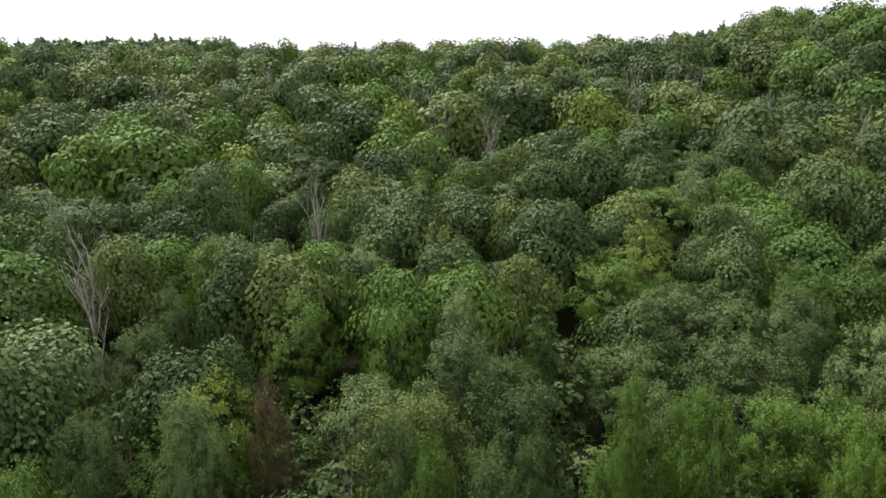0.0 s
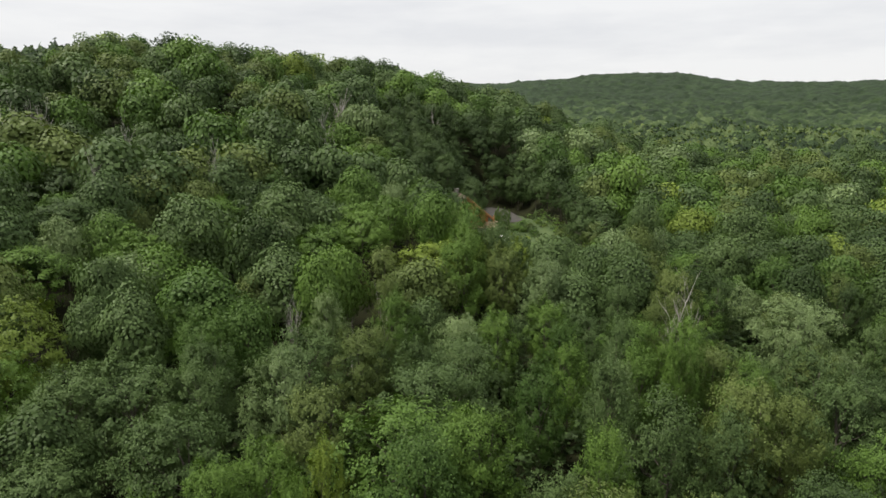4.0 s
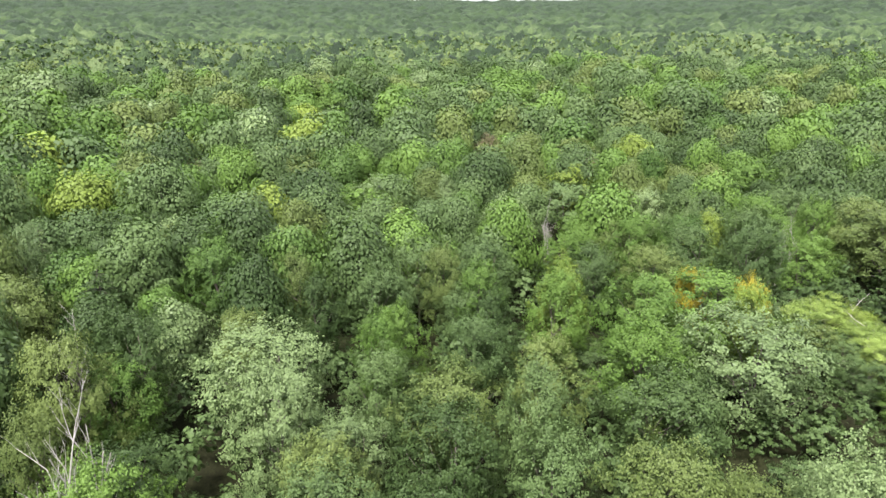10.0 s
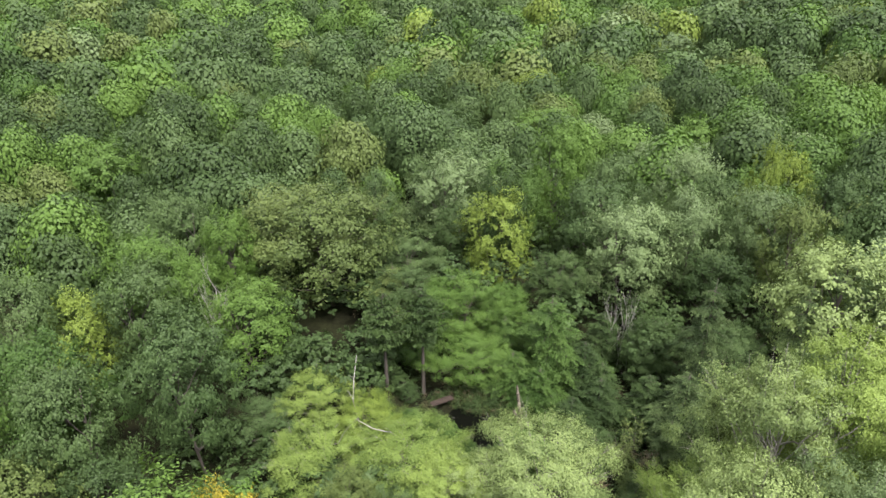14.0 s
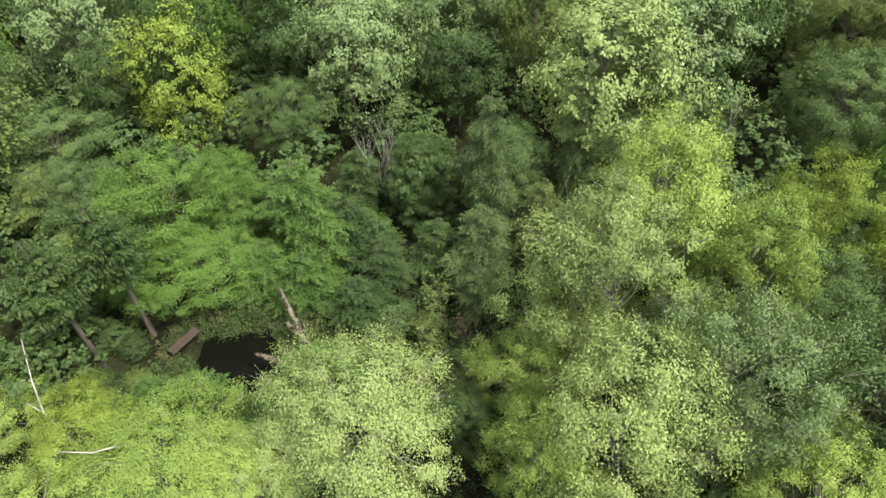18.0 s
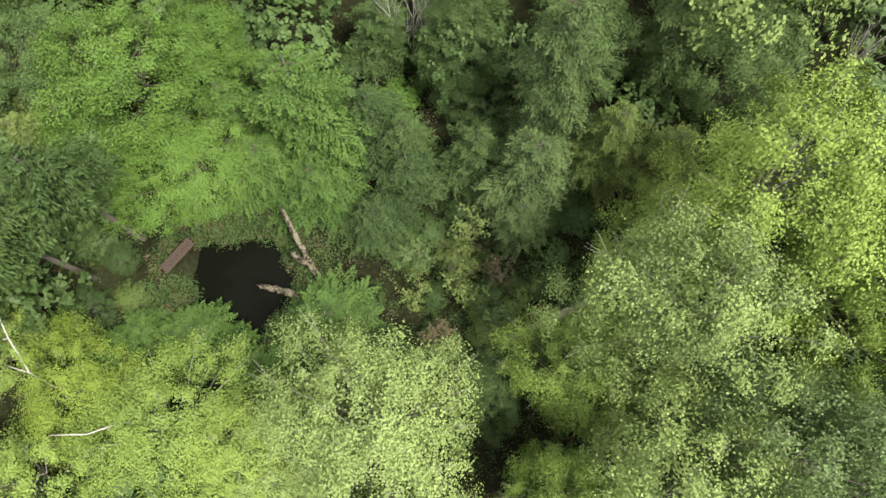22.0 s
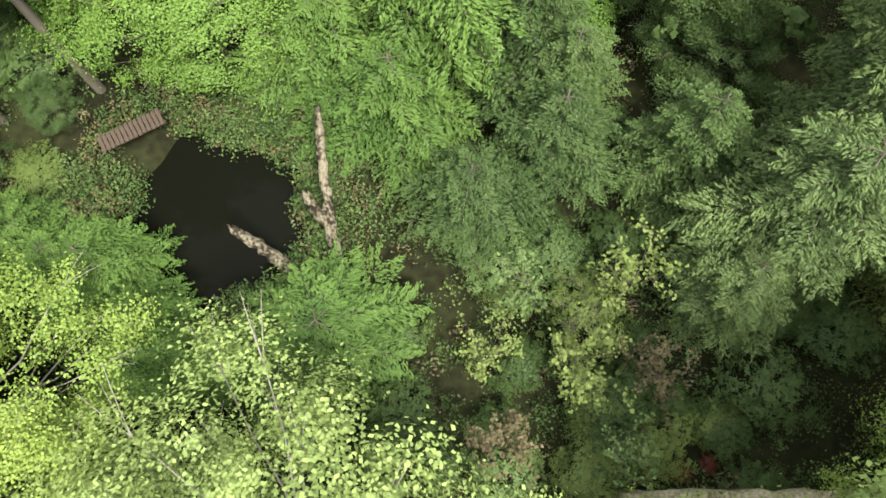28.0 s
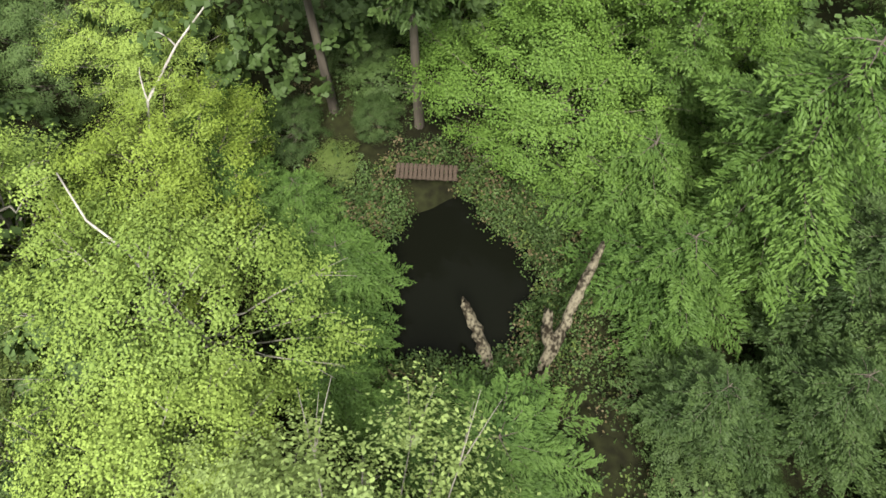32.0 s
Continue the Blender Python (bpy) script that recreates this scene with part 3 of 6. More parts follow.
plant("dead", 109.9, -47.9, 12.4, 3.4, lod=0)
plant("dead", 127.8, -22.4, 12.5, 3.9, lod=0)
plant("maple", 114.5, -36.8, 12.4, 8.7, "needle", lod=2)
plant("poplar", 85.1, -192.9, 13.8, 15.0, "pale")
plant("maple", 184.5, -115.8, 12.4, 12.5, "yellow")
plant("oak", 192.5, -88.7, 11.8, 15.0, "green")
plant("oak", 263.0, -312.3, 11.8, 15.0, "dark")
plant("maple", 217.1, -288.0, 12.2, 15.0, "green")
plant("oak", 171.8, -310.8, 11.7, 15.0, "olive")
plant("maple", 120.5, -23.2, 12.3, 9.1, "fresh", lod=2)
plant("oak", 107.2, -27.9, 11.8, 8.4, "olive", lod=2)
plant("oak", 420.7, -171.7, 11.8, 15.0, "fresh")
plant("oak", 110.7, -228.9, 11.8, 15.0, "fresh")
plant("oak", 281.7, -188.0, 11.7, 15.0, "green")
plant("oak", 185.8, -50.1, 11.9, 13.4, "olive")
plant("poplar", 148.1, -71.5, 13.9, 10.9, "fresh")
plant("maple", 124.3, 8.1, 12.3, 10.9, "fresh", lod=2)
plant("poplar", 101.7, -14.1, 13.8, 6.4, "yellow", lod=2)
plant("maple", 112.2, -2.6, 12.4, 6.4, "olive", lod=2)
plant("maple", 132.4, -17.1, 12.4, 10.2, "pale", lod=2)
plant("oak", 113.3, -66.0, 12.1, 15.0, "olive", lod=2)
plant("maple", 117.5, 24.4, 12.5, 9.7, "needle", lod=2)
plant("oak", 85.7, -26.0, 11.6, 14.4, "pale", lod=2)
plant("maple", 87.7, -7.2, 12.3, 7.3, "olive", lod=2)
plant("maple", 145.5, 4.0, 12.4, 9.9, "fresh")
plant("poplar", 182.9, -19.5, 13.8, 10.7, "fresh")
plant("oak", 173.8, 16.6, 12.0, 15.0, "olive")
plant("oak", 292.9, -321.9, 12.0, 15.0, "dark")
plant("maple", 193.1, -29.7, 12.3, 7.9, "brown")
plant("poplar", 269.9, 6.8, 13.7, 15.0, "fresh")
plant("oak", 344.8, -253.5, 11.8, 15.0, "olive")
plant("maple", 98.0, -5.1, 12.4, 5.3, "dark", lod=2)
plant("maple", 95.6, 6.8, 12.3, 5.5, "fresh", lod=2)
plant("maple", 113.5, 15.2, 12.4, 7.0, "olive", lod=2)
plant("oak", 149.0, -126.7, 11.8, 15.0, "green")
plant("oak", 258.5, -67.7, 11.8, 15.0, "green")
plant("maple", 109.2, 44.6, 12.4, 9.9, "olive")
plant("maple", 76.8, 26.4, 12.3, 8.8, "fresh", lod=2)
plant("poplar", 84.1, 15.7, 14.0, 8.1, "pale", lod=2)
plant("maple", 123.1, 25.7, 12.4, 9.4, "needle")
plant("maple", 88.0, 64.0, 12.2, 9.2, "yellow")
plant("poplar", 82.8, 50.1, 13.9, 8.7, "pale", lod=2)
plant("maple", 85.7, 39.2, 12.4, 5.6, "green", lod=2)
plant("maple", 61.4, 44.3, 12.5, 6.6, "fresh", lod=2)
plant("poplar", 61.9, 22.6, 13.9, 3.7, "fresh", lod=2)
plant("maple", 65.2, 37.1, 12.4, 6.2, "needle", lod=2)
plant("maple", 73.1, 12.0, 12.5, 8.2, "green", lod=2)
plant("oak", 84.6, 2.1, 11.8, 9.8, "olive", lod=2)
plant("oak", 74.8, -3.5, 11.9, 8.1, "green", lod=2)
plant("dead", 96.8, 34.7, 12.4, 7.2, lod=0)
plant("oak", 233.9, 126.9, 11.6, 15.0, "dark")
plant("hemlock", 127.4, 60.9, 11.9, 10.3, "dark")
plant("hemlock", 130.5, 49.2, 12.2, 6.7, "grey")
plant("oak", 137.5, 40.2, 11.8, 12.9, "dark")
plant("oak", 257.9, -11.2, 11.7, 15.0, "fresh")
plant("maple", 150.3, -10.6, 12.3, 5.1, "pale")
plant("maple", 205.5, 45.4, 12.4, 15.0, "yellow")
plant("maple", 76.3, 67.5, 12.2, 13.9, "yellow")
plant("maple", 88.9, 53.8, 12.2, 9.4, "pale", lod=2)
plant("dead", 59.2, -1.4, 12.5, 3.2, lod=0)
plant("dead", 58.5, -4.8, 12.4, 3.0, lod=0)
plant("maple", 116.5, -0.3, 12.3, 10.0, "green", lod=2)
plant("maple", 151.1, 3.1, 12.3, 8.5, "pale")
plant("maple", 182.5, -28.4, 12.4, 12.7, "olive")
plant("poplar", 66.7, 30.8, 13.9, 6.0, "green", lod=2)
plant("poplar", 51.1, 25.1, 14.0, 6.0, "green", lod=2)
plant("poplar", 64.4, 22.1, 13.9, 5.1, "fresh", lod=2)
plant("maple", 65.8, 16.5, 12.3, 6.7, "fresh", lod=2)
plant("oak", 52.6, 42.3, 11.8, 9.1, "green", lod=2)
plant("oak", 55.4, 3.1, 12.0, 7.9, "fresh", lod=2)
plant("oak", 71.1, 5.8, 11.9, 8.1, "dark", lod=2)
plant("maple", 87.4, -17.0, 12.3, 10.0, "fresh", lod=2)
plant("maple", 91.7, 91.9, 12.2, 10.4, "fresh")
plant("maple", 108.7, 98.0, 12.0, 11.2, "fresh")
plant("oak", 82.5, 82.9, 11.5, 8.6, "fresh")
plant("dead", 58.4, 60.4, 12.3, 3.8, lod=0)
plant("maple", 58.3, 11.5, 12.5, 6.6, "olive", lod=2)
plant("oak", 41.9, 92.2, 11.6, 12.8, "fresh")
plant("dead", 46.7, 65.6, 12.3, 4.2, lod=0)
plant("dead", 47.2, 55.3, 12.4, 3.0, lod=0)
plant("maple", 20.2, 75.7, 12.1, 9.1, "yellow")
plant("maple", 48.0, 60.8, 12.4, 5.5, "pale", lod=2)
plant("maple", 92.2, 66.8, 12.3, 9.2, "yellow")
plant("oak", 34.4, 34.7, 11.9, 14.1, "fresh", lod=2)
plant("poplar", 37.5, 19.1, 13.9, 4.9, "fresh", lod=2)
plant("oak", 22.9, 57.4, 11.7, 10.8, "green", lod=2)
plant("maple", 78.9, 113.5, 12.0, 9.3, "needle")
plant("maple", 65.4, 93.7, 12.2, 8.8, "pale")
plant("maple", 68.3, 70.6, 12.3, 7.9, "olive")
plant("oak", 98.7, 123.0, 11.4, 15.0, "fresh")
plant("maple", 118.9, 124.2, 11.9, 15.0, "fresh")
plant("oak", 61.6, 106.7, 11.4, 12.2, "fresh")
plant("oak", 43.4, 40.0, 11.9, 10.7, "green", lod=2)
plant("oak", 39.4, 53.8, 11.9, 10.5, "green", lod=2)
plant("oak", 37.1, 110.6, 11.3, 13.0, "green")
plant("oak", 112.3, 166.9, 11.6, 15.0, "dark")
plant("oak", 110.9, 211.9, 11.8, 15.0, "dark")
plant("dead", 127.1, 149.0, 12.3, 9.3)
plant("pine", 75.5, 208.7, 15.2, 9.8, "dark")
plant("hemlock", 174.3, 146.5, 12.1, 11.9, "dark")
plant("oak", 228.1, 121.3, 11.6, 15.0, "olive")
plant("oak", 82.1, 91.5, 11.5, 15.0, "fresh")
plant("dead", 45.2, 63.8, 12.4, 4.8, lod=0)
plant("dead", 62.4, 64.8, 12.4, 5.3, lod=0)
plant("poplar", 13.6, 33.8, 13.9, 3.8, "fresh", lod=2)
plant("poplar", 9.7, 36.5, 13.8, 3.5, "fresh", lod=2)
plant("oak", 26.1, 92.8, 11.4, 13.5, "fresh")
plant("maple", 4.9, 96.3, 12.0, 12.2, "green")
plant("pine", 72.0, 201.0, 15.4, 9.1, "dark")
plant("pine", 21.5, 200.1, 15.3, 7.5, "dark")
plant("pine", 11.9, 196.9, 15.4, 4.0, "dark")
plant("oak", 14.5, 66.7, 11.7, 9.7, "fresh", lod=2)
plant("oak", 21.0, 46.7, 11.8, 9.4, "green", lod=2)
plant("poplar", -1.7, 51.3, 13.8, 6.5, "pale", lod=2)
plant("hemlock", 5.7, 54.7, 12.4, 7.3, "needle", lod=2)
plant("dead", 3.0, 57.2, 12.4, 3.0, lod=0)
plant("maple", -5.2, 77.9, 12.3, 7.0, "olive")
plant("dead", 68.0, 117.9, 12.4, 5.9)
plant("dead", 46.3, 121.1, 12.3, 5.1)
plant("maple", 33.2, 62.5, 12.2, 8.2, "needle", lod=2)
plant("dead", 43.9, 155.0, 12.3, 8.3)
plant("dead", 35.3, 149.2, 12.4, 6.6)
plant("dead", 49.6, 148.3, 12.2, 6.8)
plant("dead", 22.7, 156.3, 12.2, 7.4)
plant("dead", 167.6, 143.7, 12.4, 6.8)
plant("dead", -37.0, 55.3, 12.4, 7.6)
plant("dead", -8.3, 35.2, 12.4, 3.9, lod=0)
plant("dead", -22.0, 82.4, 12.4, 4.6)
plant("dead", -54.2, 116.3, 12.1, 7.5)
plant("dead", -66.2, 110.0, 12.4, 8.7)
plant("dead", -55.6, 169.2, 12.2, 6.8)
plant("dead", -78.7, 154.2, 12.4, 8.4)
plant("dead", -118.7, 195.1, 12.3, 7.0)
plant("dead", -16.0, 145.2, 12.2, 6.4)
plant("dead", -7.9, 128.2, 12.2, 6.8)
plant("dead", 2.2, 120.9, 12.4, 4.8)
plant("dead", 45.3, 118.8, 12.4, 5.1)
plant("dead", -66.5, 161.5, 12.2, 5.8)
plant("dead", -24.4, 62.7, 12.3, 3.0)
plant("dead", -57.6, 78.3, 12.2, 6.0)
plant("maple", -13.0, 96.2, 12.1, 12.9, "pale")
plant("maple", -16.7, 54.8, 12.3, 7.8, "fresh", lod=2)
plant("hemlock", -42.3, 52.8, 12.4, 6.7, "dark")
plant("oak", -71.4, 95.7, 11.6, 13.4, "green")
plant("hemlock", -29.9, 81.3, 12.1, 6.8, "dark")
plant("maple", -14.1, 37.6, 12.4, 3.4, "brown", lod=2)
plant("maple", 29.3, 55.9, 12.4, 6.6, "green", lod=2)
plant("maple", -28.4, 47.3, 12.3, 6.9, "green", lod=2)
plant("poplar", -30.1, 66.3, 13.7, 7.5, "fresh")
plant("maple", -97.5, 129.9, 12.2, 10.8, "brown")
plant("oak", -61.9, 92.5, 11.5, 12.9, "green")
plant("oak", -29.6, 152.2, 11.3, 15.0, "dark")
plant("oak", 4.6, 174.2, 11.3, 15.0, "olive")
plant("oak", -29.8, 113.6, 11.4, 13.2, "dark")
plant("maple", -23.8, 33.0, 12.3, 4.7, "green", lod=2)
plant("maple", 0.8, 30.2, 12.4, 4.8, "green", lod=2)
plant("maple", -2.6, 30.4, 12.5, 3.6, "fresh", lod=2)
plant("maple", 6.7, 29.7, 12.4, 3.2, "fresh", lod=2)
plant("oak", 44.3, 127.7, 11.1, 14.2, "dark")
plant("oak", 69.2, 142.4, 11.3, 15.0, "dark")
plant("maple", -24.2, 27.6, 12.4, 5.8, "fresh", lod=2)
plant("dead", -42.5, 62.2, 12.3, 11.3)
plant("dead", -22.9, 85.6, 12.4, 6.0)
plant("dead", -58.1, 124.4, 12.4, 10.0)
plant("dead", -57.8, 175.7, 12.3, 8.8)
plant("dead", -8.2, 133.1, 12.2, 10.7)
plant("dead", 37.8, 156.9, 12.1, 6.9)
plant("dead", 51.8, 153.2, 12.5, 7.9)
plant("dead", -16.7, 152.2, 12.3, 7.8)
plant("dead", 2.4, 126.8, 12.5, 8.3)
plant("dead", 23.7, 161.0, 12.4, 11.2)
plant("dead", 71.3, 123.5, 12.2, 8.5)
plant("pine", 12.4, 203.4, 15.5, 5.1, "dark")
plant("maple", 13.4, 37.3, 12.4, 4.2, "fresh", lod=2)
plant("oak", 18.3, 59.6, 11.8, 9.1, "green", lod=2)
plant("oak", 26.2, 53.4, 11.8, 7.3, "green", lod=2)
plant("oak", 55.7, 101.3, 11.7, 10.7, "green")
plant("maple", -12.6, 68.3, 12.3, 6.7, "pale")
plant("poplar", -17.2, 32.8, 13.8, 4.7, "pale", lod=2)
plant("maple", -7.2, 51.0, 12.5, 5.9, "fresh", lod=2)
plant("maple", -4.8, 33.0, 12.5, 3.9, "green", lod=2)
plant("oak", 3.2, 32.8, 11.9, 3.7, "green", lod=2)
plant("maple", 21.3, 32.6, 12.3, 3.7, "fresh", lod=2)
plant("maple", -29.8, 56.0, 12.3, 5.6, "green", lod=2)
plant("oak", 75.1, 82.2, 11.8, 11.0, "fresh")
plant("dead", 49.2, 68.8, 12.5, 5.8, lod=0)
plant("maple", 60.6, 61.9, 12.5, 5.4, "olive", lod=2)
plant("dead", 114.5, 137.1, 12.5, 9.0)
plant("oak", 38.0, 30.0, 11.8, 7.3, "fresh", lod=2)
plant("maple", 25.6, 34.4, 12.4, 3.7, "yellow", lod=2)
plant("maple", 93.6, 17.1, 12.4, 13.0, "pale", lod=2)
plant("dead", 134.7, 154.5, 12.2, 10.3)
plant("oak", 188.1, 116.8, 11.8, 11.6, "green")
plant("maple", 243.5, 128.2, 12.5, 11.6, "olive")
plant("maple", 93.4, 62.8, 12.4, 7.1, "yellow")
plant("maple", 62.4, 26.6, 12.3, 7.3, "fresh", lod=2)
plant("oak", 67.6, 84.4, 11.9, 10.7, "fresh")
plant("dead", 105.0, 37.1, 12.3, 10.2, lod=0)
plant("poplar", 124.1, 48.5, 13.9, 5.1, "pale")
plant("poplar", 98.0, -12.2, 13.9, 7.6, "fresh", lod=2)
plant("maple", 267.8, -12.5, 12.5, 13.0, "fresh")
plant("hemlock", 114.5, 37.2, 12.3, 11.4, "dark")
plant("oak", 80.3, -14.5, 11.9, 10.9, "dark", lod=2)
plant("oak", 98.3, -22.1, 11.9, 10.4, "fresh", lod=2)
plant("dead", 63.0, -6.2, 12.4, 7.5, lod=0)
plant("maple", 55.7, 26.3, 12.5, 5.5, "pale", lod=2)
plant("oak", 46.8, 44.5, 12.0, 6.4, "dark", lod=2)
plant("maple", 172.7, 36.7, 12.3, 7.8, "brown")
plant("pine", 205.5, 92.7, 15.3, 11.6, "dark")
plant("hemlock", 179.9, 140.7, 12.4, 11.0, "dark")
plant("hemlock", 163.2, 153.6, 12.3, 10.4, "dark")
plant("pine", 160.6, 137.1, 15.3, 6.9, "dark")
plant("oak", 269.9, 76.2, 11.9, 13.0, "fresh")
plant("oak", 144.5, -31.5, 11.8, 12.7, "green")
plant("maple", 161.9, -41.2, 12.4, 10.3, "brown")
plant("maple", 55.9, 56.6, 12.5, 6.5, "fresh", lod=2)
plant("maple", 83.4, 63.7, 12.4, 6.6, "yellow")
plant("maple", 57.5, 32.4, 12.4, 5.4, "fresh", lod=2)
plant("oak", 66.8, -2.8, 11.8, 6.4, "pale", lod=2)
plant("maple", 90.2, -28.6, 12.2, 5.1, "yellow", lod=2)
plant("maple", 88.2, 7.4, 12.4, 6.6, "green", lod=2)
plant("dead", 112.8, -51.5, 12.3, 7.3, lod=0)
plant("oak", 143.1, -94.8, 12.0, 13.0, "green")
plant("maple", 284.5, 9.2, 12.2, 13.0, "fresh")
plant("oak", 83.1, -77.1, 12.0, 9.9, "green", lod=2)
plant("maple", 245.3, -284.5, 12.3, 13.0, "green")
plant("oak", 269.0, -215.3, 11.9, 13.0, "olive")
plant("maple", 85.2, -177.8, 12.5, 13.0, "fresh")
plant("oak", 198.5, -102.4, 11.9, 13.0, "fresh")
plant("oak", 110.4, -21.5, 11.9, 9.3, "dark", lod=2)
plant("dead", 134.4, -24.3, 12.4, 7.4, lod=0)
plant("maple", 97.0, -170.3, 12.4, 13.0, "fresh")
plant("maple", 109.5, -34.6, 12.4, 7.5, "green", lod=2)
plant("maple", 63.6, -105.4, 12.3, 7.7, "yellow", lod=2)
plant("oak", 56.5, -69.6, 11.9, 13.0, "pale", lod=2)
plant("oak", 66.3, -82.6, 11.9, 10.0, "green", lod=2)
plant("oak", 113.8, -108.4, 11.8, 13.0, "green")
plant("hemlock", 48.6, -105.2, 12.4, 9.8, "needle")
plant("maple", 55.1, -116.1, 12.5, 10.3, "fresh")
plant("hemlock", 112.0, -132.9, 12.3, 12.1, "needle")
plant("maple", 76.5, -121.3, 12.4, 10.1, "fresh")

# ---- the trees round the pond, close under the camera
plant("hemlock", 83.5, -57.4, 9.1, 8.2, "needle", lod=0)
plant("hemlock", 80.6, -57.6, 5.3, 6.2, "dark", lod=0)
plant("hemlock", 86.0, -55.8, 4.1, 6.8, "needle", lod=0)
plant("hemlock", 83.4, -54.6, 3.9, 6.6, "needle", lod=0)
plant("maple", 92.0, -59.2, 8.1, 8.0, "fresh", lod=0)
plant("maple", 89.4, -55.0, 4.9, 6.8, "fresh", lod=0)
plant("maple", 94.6, -56.6, 4.1, 5.6, "fresh", lod=0)
plant("oak", 80.0, -42.6, 8.5, 8.6, "silver", lod=0)
plant("oak", 83.4, -42.2, 5.8, 6.0, "silver", lod=0)
plant("maple", 89.6, -43.0, 5.2, 7.6, "lime", lod=0)
plant("maple", 93.2, -44.6, 5.0, 6.2, "yellow", lod=0)
plant("maple", 86.0, -41.4, 5.6, 6.0, "lime", lod=0)
plant("maple", 94.6, -40.4, 6.2, 7.0, "lime", lod=0)
plant("maple", 98.6, -46.6, 4.6, 5.6, "lime", lod=0)
plant("maple", 68.8, -46.2, 14.2, 8.0, "silver", lod=0)
plant("maple", 71.6, -44.6, 7.0, 6.0, "lime", lod=0)
plant("maple", 68.0, -49.6, 7.6, 6.0, "lime", lod=0)
plant("oak", 69.4, -40.2, 12.3, 8.0, "silver", lod=0)
plant("oak", 65.0, -41.0, 13.2, 7.6, "pale", lod=0)
plant("maple", 72.8, -39.8, 9.7, 4.8, "lime", lod=0)
plant("maple", 64.6, -50.8, 13.8, 8.6, "lime", lod=0)
plant("maple", 61.4, -47.0, 12.2, 6.4, "lime", lod=0)
plant("maple", 56.6, -49.6, 11.8, 6.5, "yellow", lod=0)
plant("oak", 40.8, -71.9, 12.4, 7.5, "olive", lod=0)
plant("oak", 46.4, -62.9, 9.5, 8.0, "green", lod=0)
plant("oak", 56.8, -47.1, 8.4, 6.5, "green", lod=0)
plant("hemlock", 72.2, -57.2, 13.1, 6.4, "grey", lod=0)
plant("hemlock", 65.9, -60.2, 12.5, 5.2, "grey", lod=0)
plant("hemlock", 72.8, -54.2, 7.1, 6.6, "grey", lod=0)
plant("hemlock", 69.4, -55.0, 8.0, 5.6, "olive", lod=0)
plant("oak", 63.6, -63.8, 13.4, 11.0, "silver", lod=2)
plant("oak", 79.7, -70.2, 12.2, 9.0, "pale", lod=2)
plant("oak", 74.7, -74.0, 12.9, 8.0, "pale", lod=2)
plant("oak", 75.2, -84.4, 15.3, 8.5, "pale", lod=2)
plant("oak", 84.7, -66.6, 8.2, 5.0, "green", lod=0)
plant("oak", 68.0, -77.3, 13.3, 7.5, "pale", lod=2)
plant("oak", 65.5, -73.5, 13.4, 7.0, "olive", lod=2)
plant("oak", 101.0, -78.6, 13.3, 11.0, "pale", lod=2)
plant("oak", 101.6, -66.9, 7.6, 8.0, "green", lod=0)
plant("maple", 90.7, -88.4, 16.7, 8.5, "fresh", lod=2)
plant("maple", 67.6, -88.8, 16.1, 5.0, "yellow", lod=2)
plant("oak", 71.8, -71.6, 8.5, 7.0, "dark", lod=2)
plant("oak", 61.4, -37.6, 8.6, 6.5, "lime", lod=0)
plant("maple", 63.0, -58.6, 8.0, 6.0, "green", lod=0)
plant("dead", 78.4, -62.4, 9.2, 4.2, lod=0)
plant("dead", 79.3, -62.9, 8.3, 4.2, lod=0)
plant("dead", 77.6, -62.1, 7.8, 4.2, lod=0)
# these two maples take the dark tint to paint in the shaded gap
plant("maple", 75.9, -62.1, 5.7, 5.0, "dark", lod=0)
plant("maple", 75.4, -59.6, 3.3, 4.6, "dark", lod=0)
plant("dead", 56.7, -59.2, 9.4, 5.0, lod=0)
plant("hemlock", 99.3, -60.5, 7.3, 6.5, "olive", lod=0)
plant("hemlock", 97.5, -57.1, 4.7, 6.0, "olive", lod=0)
plant("dead", 68.6, -46.4, 15.0, 3.0, lod=0)
plant("dead", 97.6, -50.6, 2.4, 3.4, lod=0)
plant("hemlock", 82.6, -47.9, 3.0, 6.6, "needle", lod=0)
plant("hemlock", 89.0, -47.5, 3.2, 4.8, "needle", lod=0)
plant("hemlock", 86.9, -47.2, 2.1, 4.2, "fresh", lod=0)
plant("hemlock", 83.5, -46.4, 1.7, 4.6, "needle", lod=0)
plant("hemlock", 78.5, -54.7, 2.2, 5.5, "dark", lod=0)
# lower growth under them; dark tints put the gap's shade into leaf colour
for kind, x, y, h, w, tint in (("hemlock", 79.0, -56.6, 4.4, 5.0, "dark"), ("hemlock", 73.4, -52.4, 4.0, 4.6, "grey"), ("hemlock", 75.4, -55.6, 5.0, 5.2, "dark"), ("hemlock", 87.6, -58.4, 5.6, 5.4, "needle"), ("maple", 88.4, -60.4, 7.0, 5.4, "fresh"),
                               ("hemlock", 92.4, -46.4, 3.0, 4.4, "needle"), ("hemlock", 95.6, -47.4, 3.2, 4.2, "needle"), ("maple", 96.6, -54.6, 4.4, 4.4, "dark"), ("maple", 75.2, -44.2, 3.4, 3.6, "green"),
                               ("hemlock", 66.4, -54.6, 6.2, 5.4, "olive"), ("hemlock", 80.0, -62.6, 5.4, 5.6, "dark"), ("oak", 75.6, -61.6, 5.6, 5.4, "dark"), ("maple", 70.4, -60.4, 7.4, 6.0, "green"), ("maple", 97.6, -60.4, 7.0, 6.0, "green")):
    plant(kind, x, y, h, w, tint, 0)
